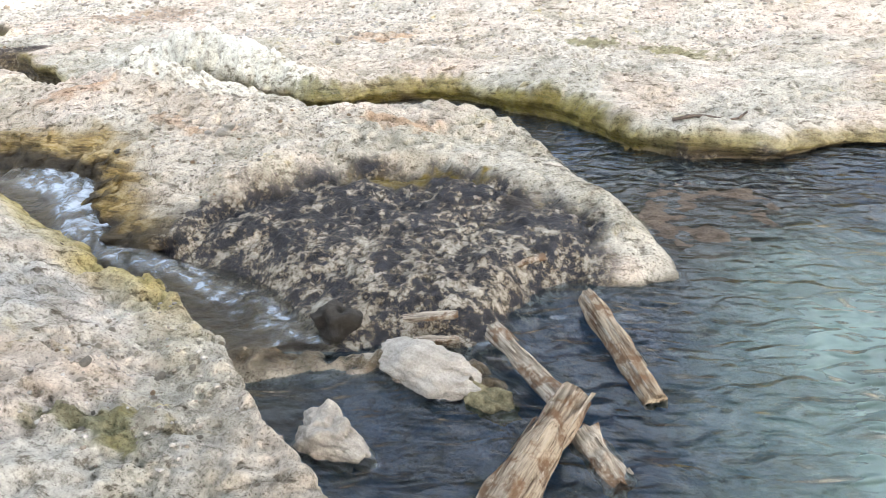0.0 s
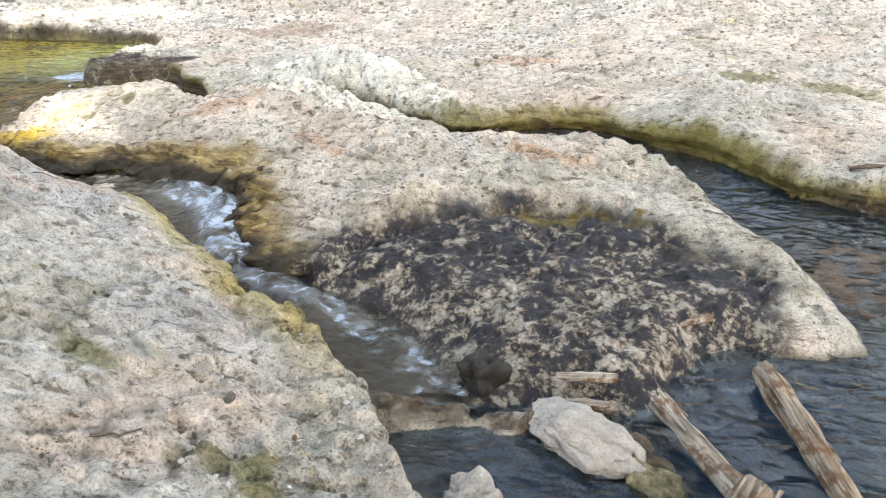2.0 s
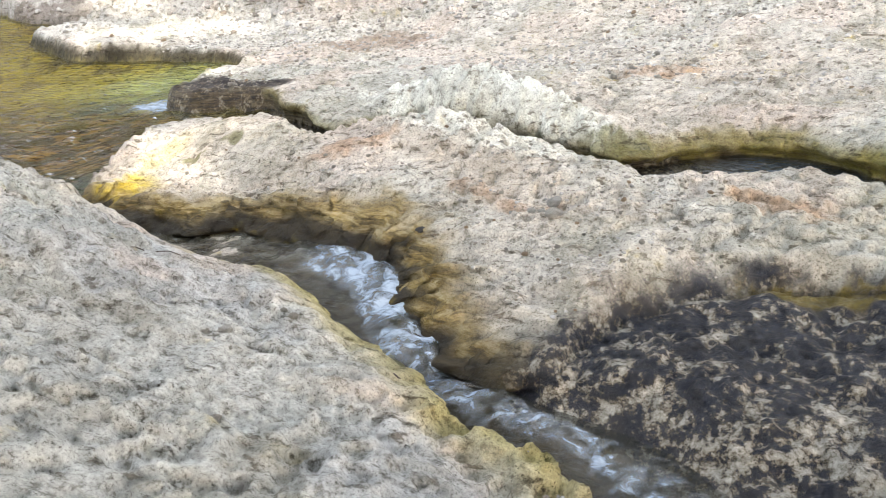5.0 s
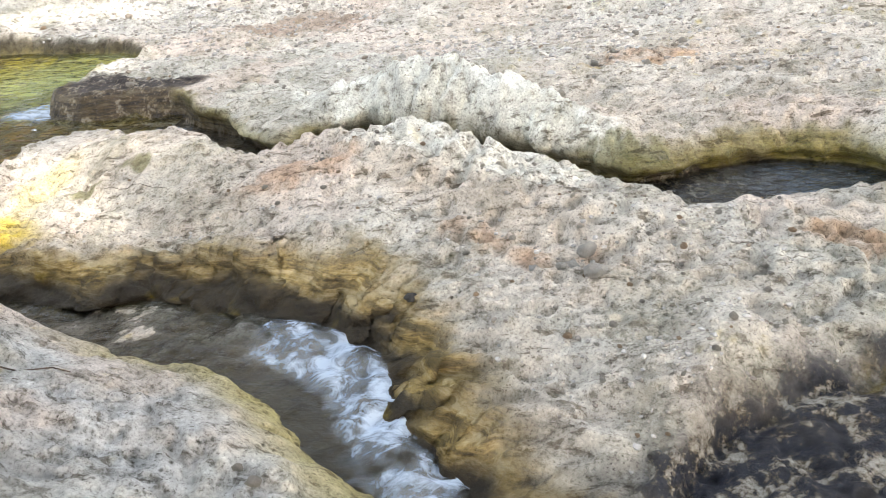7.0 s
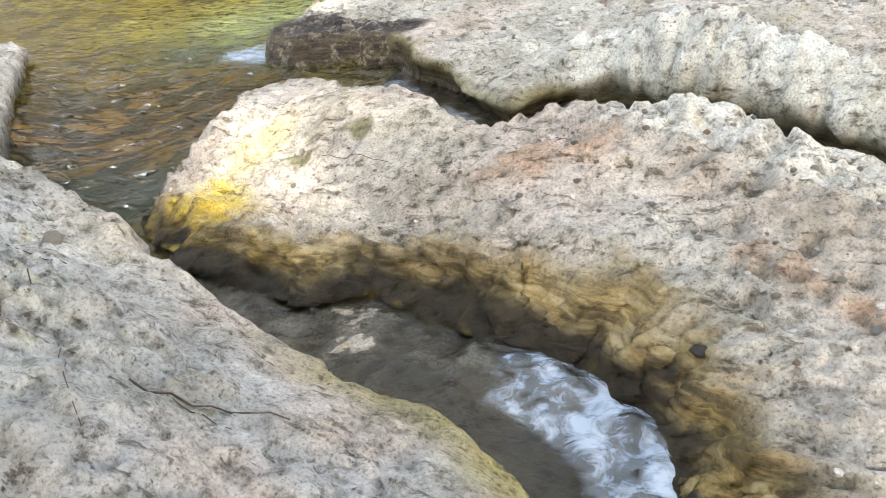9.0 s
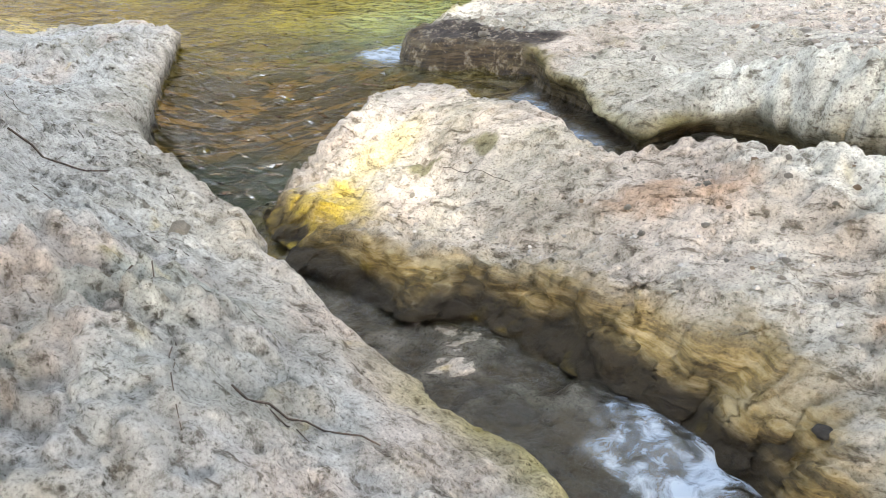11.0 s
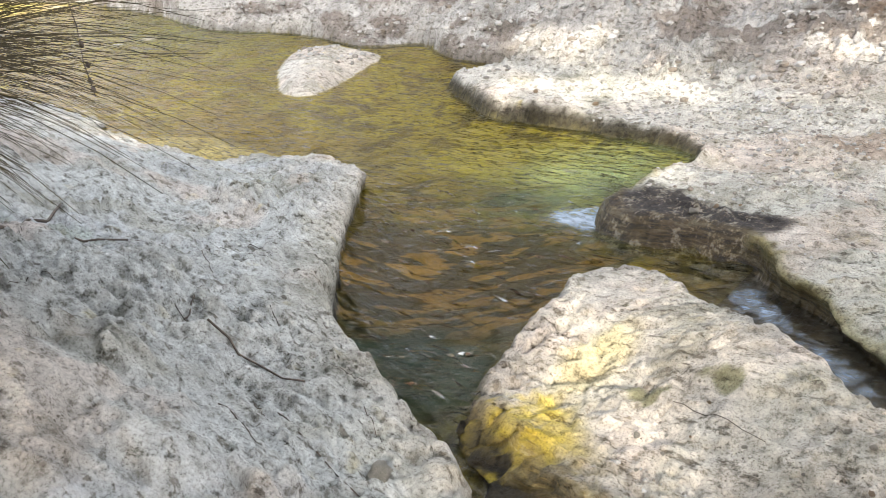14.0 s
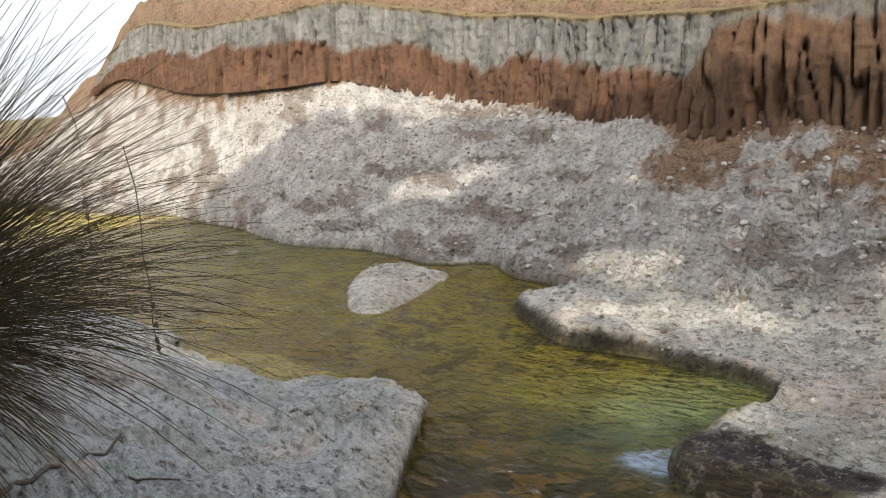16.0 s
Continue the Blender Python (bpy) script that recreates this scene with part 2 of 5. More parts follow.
def ground_height(x, y):
    """Height of rock and stream bed, and the masks that go with it."""
    wx, wy = x + 0.06 * fbm(x, y, 0.35, 5, 3, 0.62), y + 0.06 * fbm(x, y, 0.35, 5, 9, 0.62)
    wx, wy = wx + 0.022 * fbm(x, y, 0.09, 3, 5), wy + 0.022 * fbm(x, y, 0.09, 3, 11)
    w = water_level(x, y)
    d = {k: depth_in(p, wx, wy) for k, p in (("bank", BANK), ("island", ISLAND), ("shelf", SHELF), ("ledge", LEDGE), ("far", FAR), ("islet", ISLET))}
    south = sm(0.25, -0.15, y - (6.15 + 0.16 * np.maximum(0, -x - 3.2) - 0.75 * np.maximum(0, x + 2.9))) * sm(-1.5, -1.9, x)
    lip = sm(-4.6, -3.9, x) * sm(-1.9, -2.4, x)
    d["island"] = d["island"] + 0.13 * south
    width = {"bank": 0.11 + 0.25 * lip, "island": 0.12 + 0.40 * south + 0.22 * sm(-1.6, -1.2, x) * sm(6.2, 5.2, y), "shelf": 0.35 + 0 * x, "ledge": 0.13 + 0 * x, "far": 0.14 + 0.18 * sm(-4.6, -3.9, x) * sm(2.2, 1.0, x) + 0.25 * sm(1.5, 2.5, x), "islet": 0.5 + 0 * x}
    tops = {"bank": bank_top(x, y), "island": island_top(x, y), "shelf": -0.0762 + 0.0393 * y + 0.0503 * x - 0.02 + 0.05 * fbm(x, y, 0.3, 4, 131) + 0.04 * np.abs(fbm(x, y, 0.12, 3, 133)), "ledge": -0.045 + 0.13 * fbm(x, y, 0.14, 4, 4), "far": far_top(x, y), "islet": w + 0.14}
    # swells, thin flaked sheets with sharp risers along the bedding, pits and grain
    u, v = 0.94 * x - 0.34 * y, 0.34 * x + 0.94 * y
    terr = 4.2 * fbm(u * 0.5, v, 0.75, 6, 111) + 1.3 * fbm(u * 0.6, v, 0.16, 3, 113)
    flakes = 0.026 * (np.floor(terr) + sm(0.72, 1.0, terr - np.floor(terr)))
    grain = 0.045 * (0.4 - np.abs(fbm(u * 0.75, v, 0.17, 5, 117, 0.6))) + 0.016 * fbm(x, y, 0.06, 3, 119)
    rough = 0.030 * fbm(x, y, 1.1, 4, 21) + flakes + grain * (0.5 + sm(-0.3, 0.4, fbm(x, y, 1.3, 3, 121)))
    pits = 0.05 * sm(0.42, 0.12, cells(wx, wy, 0.15, 7)) * sm(0.0, 0.4, fbm(x, y, 0.8, 2, 55)) + 0.022 * sm(0.4, 0.15, cells(wx, wy, 0.07, 8)) * sm(-0.2, 0.3, fbm(x, y, 0.5, 2, 57))
    bulge = sm(0.62, 0.1, cells(wx, wy, 0.17, 12)) + 0.5 * sm(0.6, 0.1, cells(wx, wy, 0.08, 13))
    strata = 0.10 * np.abs(fbm(x * 0.5 + y * 0.2, y * 2.0 + x * 0.6, 0.22, 4, 71))
    bed_depth = 0.12 + 0.16 * sm(-1.0, 0.5, x) + 0.1 * sm(-6.2, -7.0, x) * sm(10.5, 8.5, y)
    z = w - 0.02 - bed_depth * (1 - np.exp(np.maximum.reduce(list(d.values())) / 0.3).clip(0, 1)) + 0.02 * fbm(x, y, 0.25, 4, 13)
    shoal = np.clip(1.4 * blob(x, y, 1.65, 5.0, 0.85, 0.9), 0, 1)
    z = z * (1 - shoal) + shoal * (w - 0.006 + 0.04 * fbm(x, y, 0.2, 4, 15))
    riffle = np.clip(1.5 * blob(x, y, -4.0, 5.85, 0.75, 0.3, -8), 0, 1)
    z = z * (1 - riffle) + riffle * (w - 0.02 + 0.05 * fbm(x, y, 0.12, 4, 16))
    shallow = sm(-11.3, -12.3, x)
    z = np.where(shallow > 0, z * (1 - shallow) + shallow * (w - 0.035 + 0.05 * fbm(x, y, 0.8, 4, 14)), z)
    for k in d:
        a = np.clip(d[k] / width[k], 0, 1)
        prof = (1 - (1 - a) ** 2) if k != "island" else 1 - (1 - a) ** (2 - 0.5 * south)
        t = tops[k] + rough * (1.15 if k in ("bank", "far") else 0.85) - pits * (1.0 if k in ("bank", "island") else 0.4)
        if k == "far":
            ridge = blob(x, y, -2.55, 8.15, 1.1, 0.32, -24)
            step = 5 * fbm(u * 0.45, v, 1.0, 5, 93) + 2.2 * y + 1.2 * fbm(u * 0.5, v, 0.25, 3, 94)
            ledges = 0.15 * (np.floor(step) + sm(0.7, 1.0, step - np.floor(step)) - step)
            t = t + ridge * (0.09 * bulge + 0.08 * np.abs(fbm(x, y, 0.26, 3, 81))) + sm(12.3, 13.8, y) * (0.16 * fbm(x, y, 1.4, 4, 91) + ledges + 0.06 * bulge * sm(0.0, 0.3, fbm(x, y, 0.9, 3, 96)))
        if k == "island":
            ridge = blob(x, y, -2.45, 6.85, 0.8, 0.32, -25)
            t = t + ridge * (0.07 * bulge + 0.06 * np.abs(fbm(x, y, 0.22, 3, 83))) + strata * south * sm(0.02, 0.15, d[k]) * 1.3
        if k == "bank":
            crag = sm(-11, -8.5, x) * sm(-3.2, -4.6, x) * sm(0.2, 0.6, d[k])
            t = t + crag * (0.15 * np.abs(fbm(x, y, 0.5, 4, 95)) - 0.02 + 0.075 * bulge * sm(-0.1, 0.3, fbm(x, y, 0.7, 3, 98)))
        zz = (w - 0.03) + (t - (w - 0.03)) * prof
        z = np.where(d[k] > 0, np.maximum(z, zz), z)
    z = z + 0.10 * blob(wx, wy, -0.42, 2.68, 0.12, 0.09, -30)
    # the ground behind and above the fluted cliff
    c = rounded(CLIFF, 4, False)
    behind = y - np.interp(x, c[:, 0], c[:, 1])
    z = z + ((1.75 + 0.10 * fbm(x, y, 2, 3, 61)) * sm(0.3, 0.7, behind) + 0.4 * np.clip(behind - 0.8, 0, 12)) * sm(-40, -33, x)
    return z, d, south, w, behind


def graded(stops):
    """Coordinates from the first stop to the last, with steps that change gradually from stop to stop."""
    at, step = zip(*stops)
    out = [at[0]]
    while out[-1] < at[-1]:
        out.append(out[-1] + float(np.interp(out[-1], at, step)))
    return np.array(out)


def sheet(name, xs, ys, zs, keep=None):
    """A grid mesh; keep: which cells to build."""
    nx, ny = len(xs), len(ys)
    X, Y = np.meshgrid(xs, ys)
    co = np.stack([X, Y, zs], -1).reshape(-1, 3)
    idx = np.arange(nx * ny).reshape(ny, nx)
    quads = np.stack([idx[:-1, :-1], idx[:-1, 1:], idx[1:, 1:], idx[1:, :-1]], -1).reshape(-1, 4)
    order = None
    if keep is not None:
        quads = quads[keep.reshape(-1)]
        order = np.unique(quads)
        remap = np.full(nx * ny, -1)
        remap[order] = np.arange(len(order))
        quads, co = remap[quads], co[order]
    me = bpy.data.meshes.new(name)
    me.vertices.add(len(co))
    me.vertices.foreach_set("co", co.astype(np.float32).ravel())
    me.loops.add(len(quads) * 4)
    me.loops.foreach_set("vertex_index", quads.astype(np.int32).ravel())
    me.polygons.add(len(quads))
    me.polygons.foreach_set("loop_start", np.arange(0, len(quads) * 4, 4, dtype=np.int32))
    me.update(calc_edges=True)
    me.shade_smooth()
    return me, order


def put_attr(me, name, values, order=None):
    v = values.reshape(-1, values.shape[-1]) if values.ndim == 3 else values.reshape(-1)
    if order is not None:
        v = v[order]
    if v.ndim == 2:
        a = me.attributes.new(name, "FLOAT_COLOR", "POINT")
        a.data.foreach_set("color", np.concatenate([v, np.ones((len(v), 1))], 1).astype(np.float32).ravel())
    else:
        a = me.attributes.new(name, "FLOAT", "POINT")
        a.data.foreach_set("value", v.astype(np.float32))


# ---- materials ----
def material(name):
    m = bpy.data.materials.new(name)
    m.use_nodes = True
    return m, m.node_tree.nodes, m.node_tree.links, m.node_tree.nodes["Principled BSDF"]


def noise_node(n, l, scale, detail=6, rough=0.6, coord="Object"):
    tc = n.new("ShaderNodeTexCoord")
    t = n.new("ShaderNodeTexNoise")
    t.inputs["Scale"].default_value, t.inputs["Detail"].default_value, t.inputs["Roughness"].default_value = scale, detail, rough
    l.new(tc.outputs[coord], t.inputs["Vector"])
    return t


def ramp(n, l, src, stops):
    r = n.new("ShaderNodeValToRGB")
    e = r.color_ramp.elements
    while len(e) < len(stops):
        e.new(0.5)
    for el, (p, c) in zip(e, stops):
        el.position, el.color = p, (*c, 1)
    l.new(src, r.inputs[0])
    return r.outputs["Color"]


def mix(n, l, kind, fac, a, b):
    m = n.new("ShaderNodeMix")
    m.data_type, m.blend_type = "RGBA", kind
    for sock, v in ((m.inputs["Factor"], fac), (m.inputs[6], a), (m.inputs[7], b)):
        if isinstance(v, (int, float)):
            sock.default_value = v
        elif isinstance(v, tuple):
            sock.default_value = (*v, 1)
        else:
            l.new(v, sock)
    return m.outputs[2]


def bump(n, l, height, strength, distance, normal=None):
    b = n.new("ShaderNodeBump")
    b.inputs["Strength"].default_value, b.inputs["Distance"].default_value = strength, distance
    l.new(height, b.inputs["Height"])
    if normal:
        l.new(normal, b.inputs["Normal"])
    return b.outputs["Normal"]


def attr(n, name):
    a = n.new("ShaderNodeAttribute")
    a.attribute_name = name
    return a


def flaky(n, l, turn, scale, detail=7):
    """Noise drawn out along the bedding."""
    tc, mp, t = n.new("ShaderNodeTexCoord"), n.new("ShaderNodeMapping"), n.new("ShaderNodeTexNoise")
    mp.inputs["Rotation"].default_value, mp.inputs["Scale"].default_value = tuple(radians(v) for v in turn), scale
    l.new(tc.outputs["Object"], mp.inputs["Vector"])
    t.inputs["Scale"].default_value, t.inputs["Detail"].default_value, t.inputs["Roughness"].default_value, t.inputs["Distortion"].default_value = 1.0, detail, 0.68, 0.3
    l.new(mp.outputs["Vector"], t.inputs["Vector"])
    return t


def scaled(n, l, value, factor):
    k = n.new("ShaderNodeMath")
    k.operation = "MULTIPLY"
    k.inputs[1].default_value = factor
    l.new(value, k.inputs[0])
    return k.outputs[0]


def rock_material():
    m, n, l, p = material("sinter_rock")
    col, wet, alg, mot = attr(n, "tint"), attr(n, "wet"), attr(n, "algae"), attr(n, "mottle")
    fine, mid, big = noise_node(n, l, 70, 7, 0.72), noise_node(n, l, 13, 8, 0.7), noise_node(n, l, 2.1, 8, 0.66)
    tc = n.new("ShaderNodeTexCoord")
    warped = mix(n, l, "ADD", 0.05, tc.outputs["Object"], mid.outputs["Color"])
    pit, speck = n.new("ShaderNodeTexVoronoi"), n.new("ShaderNodeTexVoronoi")
    pit.inputs["Scale"].default_value, speck.inputs["Scale"].default_value = 17, 48
    l.new(warped, pit.inputs["Vector"])
    l.new(warped, speck.inputs["Vector"])
    sheet_edge = flaky(n, l, (8, -6, 20), (5, 17, 17))
    lam = flaky(n, l, (7, 11, 0), (4, 4, 34), 8)
    # weathering, from broad stains to grain; holes put pit shade into the colour
    grime = ramp(n, l, big.outputs["Fac"], [(0.36, (0.70, 0.69, 0.66)), (0.5, (1, 1, 1)), (0.64, (1.10, 1.10, 1.10))])
    spots = ramp(n, l, mid.outputs["Fac"], [(0.36, (0.50, 0.48, 0.44)), (0.46, (0.94, 0.94, 0.93)), (0.64, (1.16, 1.16, 1.15))])
    grain = ramp(n, l, fine.outputs["Fac"], [(0.36, (0.34, 0.32, 0.29)), (0.455, (0.95, 0.95, 0.94)), (0.62, (1.28, 1.28, 1.27))])
    lines = ramp(n, l, sheet_edge.outputs["Fac"], [(0.36, (0.45, 0.42, 0.38)), (0.425, (1, 1, 1)), (0.6, (1.08, 1.08, 1.08))])
    holes = ramp(n, l, pit.outputs["Distance"], [(0.10, (0.30, 0.28, 0.25)), (0.22, (1, 1, 1))])
    dots = ramp(n, l, speck.outputs["Distance"], [(0.12, (0.25, 0.23, 0.20)), (0.26, (1, 1, 1))])
    some = ramp(n, l, noise_node(n, l, 5, 6, 0.7).outputs["Fac"], [(0.50, (0, 0, 0)), (0.62, (1, 1, 1))])
    few = ramp(n, l, noise_node(n, l, 3.1, 5, 0.7).outputs["Fac"], [(0.52, (0, 0, 0)), (0.62, (1, 1, 1))])
    c = mix(n, l, "MULTIPLY", 0.9, col.outputs["Color"], grime)
    for amount, layer in ((1.0, spots), (0.75, grain), (1.0, lines), (few, holes), (some, dots)):
        c = mix(n, l, "MULTIPLY", amount, c, layer)
    # black crusted shelf with pale and ochre scabs
    patch, scab = noise_node(n, l, 6.5, 12, 0.78), noise_node(n, l, 24, 8, 0.75)
    both = mix(n, l, "MIX", 0.4, patch.outputs["Color"], scab.outputs["Color"])
    both = mix(n, l, "ADD", 0.022, both, attr(n, "scab").outputs["Color"])
    crust = ramp(n, l, both, [(0.44, (0.008, 0.009, 0.014)), (0.512, (0.022, 0.027, 0.045)), (0.520, (0.12, 0.085, 0.035)), (0.534, (0.28, 0.26, 0.22)), (0.595, (0.58, 0.57, 0.53))])
    c = mix(n, l, "MIX", scaled(n, l, mot.outputs["Fac"], 0.95), c, crust)
    # laminated, algae-stained faces
    bands = ramp(n, l, lam.outputs["Fac"], [(0.37, (0.012, 0.009, 0.003)), (0.44, (0.09, 0.06, 0.015)), (0.52, (0.34, 0.24, 0.075)), (0.62, (0.60, 0.50, 0.30))])
    c = mix(n, l, "MIX", scaled(n, l, alg.outputs["Fac"], 0.7), c, bands)
    l.new(c, p.inputs["Base Color"])
    rr = n.new("ShaderNodeMapRange")
    rr.inputs["To Min"].default_value, rr.inputs["To Max"].default_value = 0.92, 0.28
    p.inputs["Specular IOR Level"].default_value = 0.35
    l.new(wet.outputs["Fac"], rr.inputs["Value"])
    l.new(rr.outputs["Result"], p.inputs["Roughness"])
    b = bump(n, l, mid.outputs["Fac"], 1.0, 0.05)
    b = bump(n, l, lines, 1.0, 0.014, b)
    b = bump(n, l, mix(n, l, "MIX", few, (1, 1, 1), holes), 1.0, 0.010, b)
    b = bump(n, l, mix(n, l, "MULTIPLY", 1.0, alg.outputs["Color"], lam.outputs["Color"]), 1.0, 0.03, b)
    b = bump(n, l, mix(n, l, "MULTIPLY", 1.0, mot.outputs["Color"], both), 1.0, 0.022, b)
    l.new(bump(n, l, fine.outputs["Fac"], 1.0, 0.012, b), p.inputs["Normal"])
    return m


def water_material(name, clear, milky, ripple, size, stretch, ior=1.33, wave=0.09):
    """Clear tinted water with a mirror sheen, milky by the attribute murk, white by the attribute foam."""
    m, n, l, p = material(name)
    n.remove(p)
    tc = n.new("ShaderNodeTexCoord")
    mp = n.new("ShaderNodeMapping")
    mp.inputs["Rotation"].default_value[2], mp.inputs["Scale"].default_value = radians(stretch[0]), (1, stretch[1], 1)
    l.new(tc.outputs["Object"], mp.inputs["Vector"])
    t = n.new("ShaderNodeTexNoise")
    t.inputs["Scale"].default_value, t.inputs["Detail"].default_value, t.inputs["Distortion"].default_value = size, 1.2, 0.7
    l.new(mp.outputs["Vector"], t.inputs["Vector"])
    nor = bump(n, l, t.outputs["Fac"], ripple, wave)
    trans, milk, gloss, foam = n.new("ShaderNodeBsdfTransparent"), n.new("ShaderNodeBsdfDiffuse"), n.new("ShaderNodeBsdfGlossy"), n.new("ShaderNodeBsdfDiffuse")
    trans.inputs["Color"].default_value = (*clear, 1)
    cloud = noise_node(n, l, 2.2, 6, 0.65)
    l.new(ramp(n, l, cloud.outputs["Fac"], [(0.3, tuple(v * 0.55 for v in milky)), (0.7, tuple(min(1, v * 1.5) for v in milky))]), milk.inputs["Color"])
    gloss.inputs["Roughness"].default_value = 0.09
    l.new(nor, gloss.inputs["Normal"])
    l.new(nor, milk.inputs["Normal"])
    foam.inputs["Color"].default_value = (0.34, 0.41, 0.51, 1)
    murk, white = attr(n, "murk"), attr(n, "foam")
    s1 = n.new("ShaderNodeMixShader")
    l.new(murk.outputs["Fac"], s1.inputs[0])
    l.new(trans.outputs[0], s1.inputs[1])
    l.new(milk.outputs[0], s1.inputs[2])
    fr = n.new("ShaderNodeFresnel")
    fr.inputs["IOR"].default_value = ior
    l.new(nor, fr.inputs["Normal"])
    s2 = n.new("ShaderNodeMixShader")
    l.new(fr.outputs[0], s2.inputs[0])
    l.new(s1.outputs[0], s2.inputs[1])
    l.new(gloss.outputs[0], s2.inputs[2])
    s3 = n.new("ShaderNodeMixShader")
    fn = n.new("ShaderNodeTexNoise")
    fn.inputs["Scale"].default_value, fn.inputs["Detail"].default_value, fn.inputs["Roughness"].default_value, fn.inputs["Distortion"].default_value = 9, 9, 0.70, 0.8
    l.new(mp.outputs["Vector"], fn.inputs["Vector"])
    def math_node(op, a, b):
        k = n.new("ShaderNodeMath")
        k.operation, k.use_clamp = op, op == "MULTIPLY"
        for i, v in enumerate((a, b)):
            if isinstance(v, float):
                k.inputs[i].default_value = v
            else:
                l.new(v, k.inputs[i])
        return k.outputs[0]
    amount = math_node("ADD", fn.outputs["Fac"], math_node("MULTIPLY", white.outputs["Fac"], 0.52))
    soft = ramp(n, l, amount, [(0.62, (0, 0, 0)), (0.78, (0.35, 0.35, 0.35)), (0.95, (0.9, 0.9, 0.9))])
    l.new(math_node("MULTIPLY", soft, math_node("MULTIPLY", white.outputs["Fac"], 4.0)), s3.inputs[0])
    l.new(s2.outputs[0], s3.inputs[1])
    l.new(foam.outputs[0], s3.inputs[2])
    l.new(s3.outputs[0], n["Material Output"].inputs["Surface"])
    return m


def stone_material(name, dark, light, scale=14.0, rough=0.9, strength=0.5):
    m, n, l, p = material(name)
    a, b = noise_node(n, l, scale, 8, 0.68), noise_node(n, l, scale * 6, 5, 0.7)
    info = n.new("ShaderNodeObjectInfo")
    c = ramp(n, l, a.outputs["Fac"], [(0.3, dark), (0.7, light)])
    c = mix(n, l, "MULTIPLY", 0.6, c, ramp(n, l, b.outputs["Fac"], [(0.3, (0.6, 0.6, 0.6)), (0.7, (1.15, 1.15, 1.15))]))
    c = mix(n, l, "MULTIPLY", 0.5, c, ramp(n, l, info.outputs["Random"], [(0, (0.65, 0.65, 0.66)), (1, (1.15, 1.12, 1.08))]))
    l.new(c, p.inputs["Base Color"])
    p.inputs["Roughness"].default_value = rough
    l.new(bump(n, l, b.outputs["Fac"], 1.0, 0.012, bump(n, l, a.outputs["Fac"], strength, 0.06)), p.inputs["Normal"])
    return m


def wood_material(name, dark, light):
    m, n, l, p = material(name)
    tc = n.new("ShaderNodeTexCoord")
    mp = n.new("ShaderNodeMapping")
    mp.inputs["Scale"].default_value = (3, 42, 42)
    l.new(tc.outputs["Object"], mp.inputs["Vector"])
    t = n.new("ShaderNodeTexNoise")
    t.inputs["Scale"].default_value, t.inputs["Detail"].default_value, t.inputs["Roughness"].default_value = 1.0, 7, 0.7
    l.new(mp.outputs["Vector"], t.inputs["Vector"])
    big = noise_node(n, l, 11, 5, 0.7)
    c = ramp(n, l, t.outputs["Fac"], [(0.37, dark), (0.47, tuple(0.5 * (a + b) for a, b in zip(dark, light))), (0.57, light)])
    c = mix(n, l, "MIX", ramp(n, l, big.outputs["Fac"], [(0.5, (0, 0, 0)), (0.62, (0.85, 0.85, 0.85))]), c, (0.13, 0.065, 0.026))
    l.new(c, p.inputs["Base Color"])
    p.inputs["Roughness"].default_value = 0.85
    l.new(bump(n, l, t.outputs["Fac"], 1.0, 0.04), p.inputs["Normal"])
    return m


def plain_material(name, a, b, scale=20.0, rough=0.8):
    m, n, l, p = material(name)
    t = noise_node(n, l, scale, 5, 0.6)
    l.new(ramp(n, l, t.outputs["Fac"], [(0.35, a), (0.65, b)]), p.inputs["Base Color"])
    p.inputs["Roughness"].default_value = rough
    return m


ROCK = rock_material()
WOOD = wood_material("driftwood", (0.05, 0.028, 0.013), (0.40, 0.34, 0.265))
GREY_WOOD = wood_material("grey_driftwood", (0.10, 0.08, 0.06), (0.50, 0.46, 0.40))
PALE_STONE = stone_material("pale_stone", (0.20, 0.185, 0.16), (0.43, 0.405, 0.36))
WHITE_STONE = stone_material("white_stone", (0.32, 0.31, 0.29), (0.55, 0.54, 0.51))
DARK_STONE = stone_material("wet_dark_stone", (0.006, 0.006, 0.006), (0.03, 0.026, 0.022), 18, 0.6)
BLADE = plain_material("dry_grass_blade", (0.02, 0.019, 0.012), (0.085, 0.07, 0.04), 6)
BLADE.node_tree.nodes["Principled BSDF"].inputs["Specular IOR Level"].default_value = 0.08
TWIG = plain_material("dead_twig", (0.05, 0.04, 0.035), (0.13, 0.10, 0.08), 30)


def part(name, bm, mat, parent=None, label=""):
    me = bpy.data.meshes.new(name)
    bm.to_mesh(me)
    bm.free()
    me.materials.append(mat)
    ob = new(name, me)
    ob.parent = parent
    if label:
        ob["label"] = label
    return ob


# ---- the ground: one sheet ----
GX = graded([(-400, 60), (-60, 4), (-40, 0.5), (-27, 0.13), (-14, 0.06), (-9, 0.026), (-6.5, 0.015), (1.6, 0.015), (4, 0.05), (12, 0.4), (60, 8), (400, 60)])
GY = graded([(-400, 60), (-30, 4), (0, 0.25), (1.9, 0.03), (2.4, 0.015), (8.4, 0.015), (11, 0.035), (18.8, 0.05), (24, 0.4), (60, 6), (600, 60)])
X, Y = np.meshgrid(GX, GY)
Z, DEP, SOUTH, LEVEL, BEHIND = ground_height(X, Y)


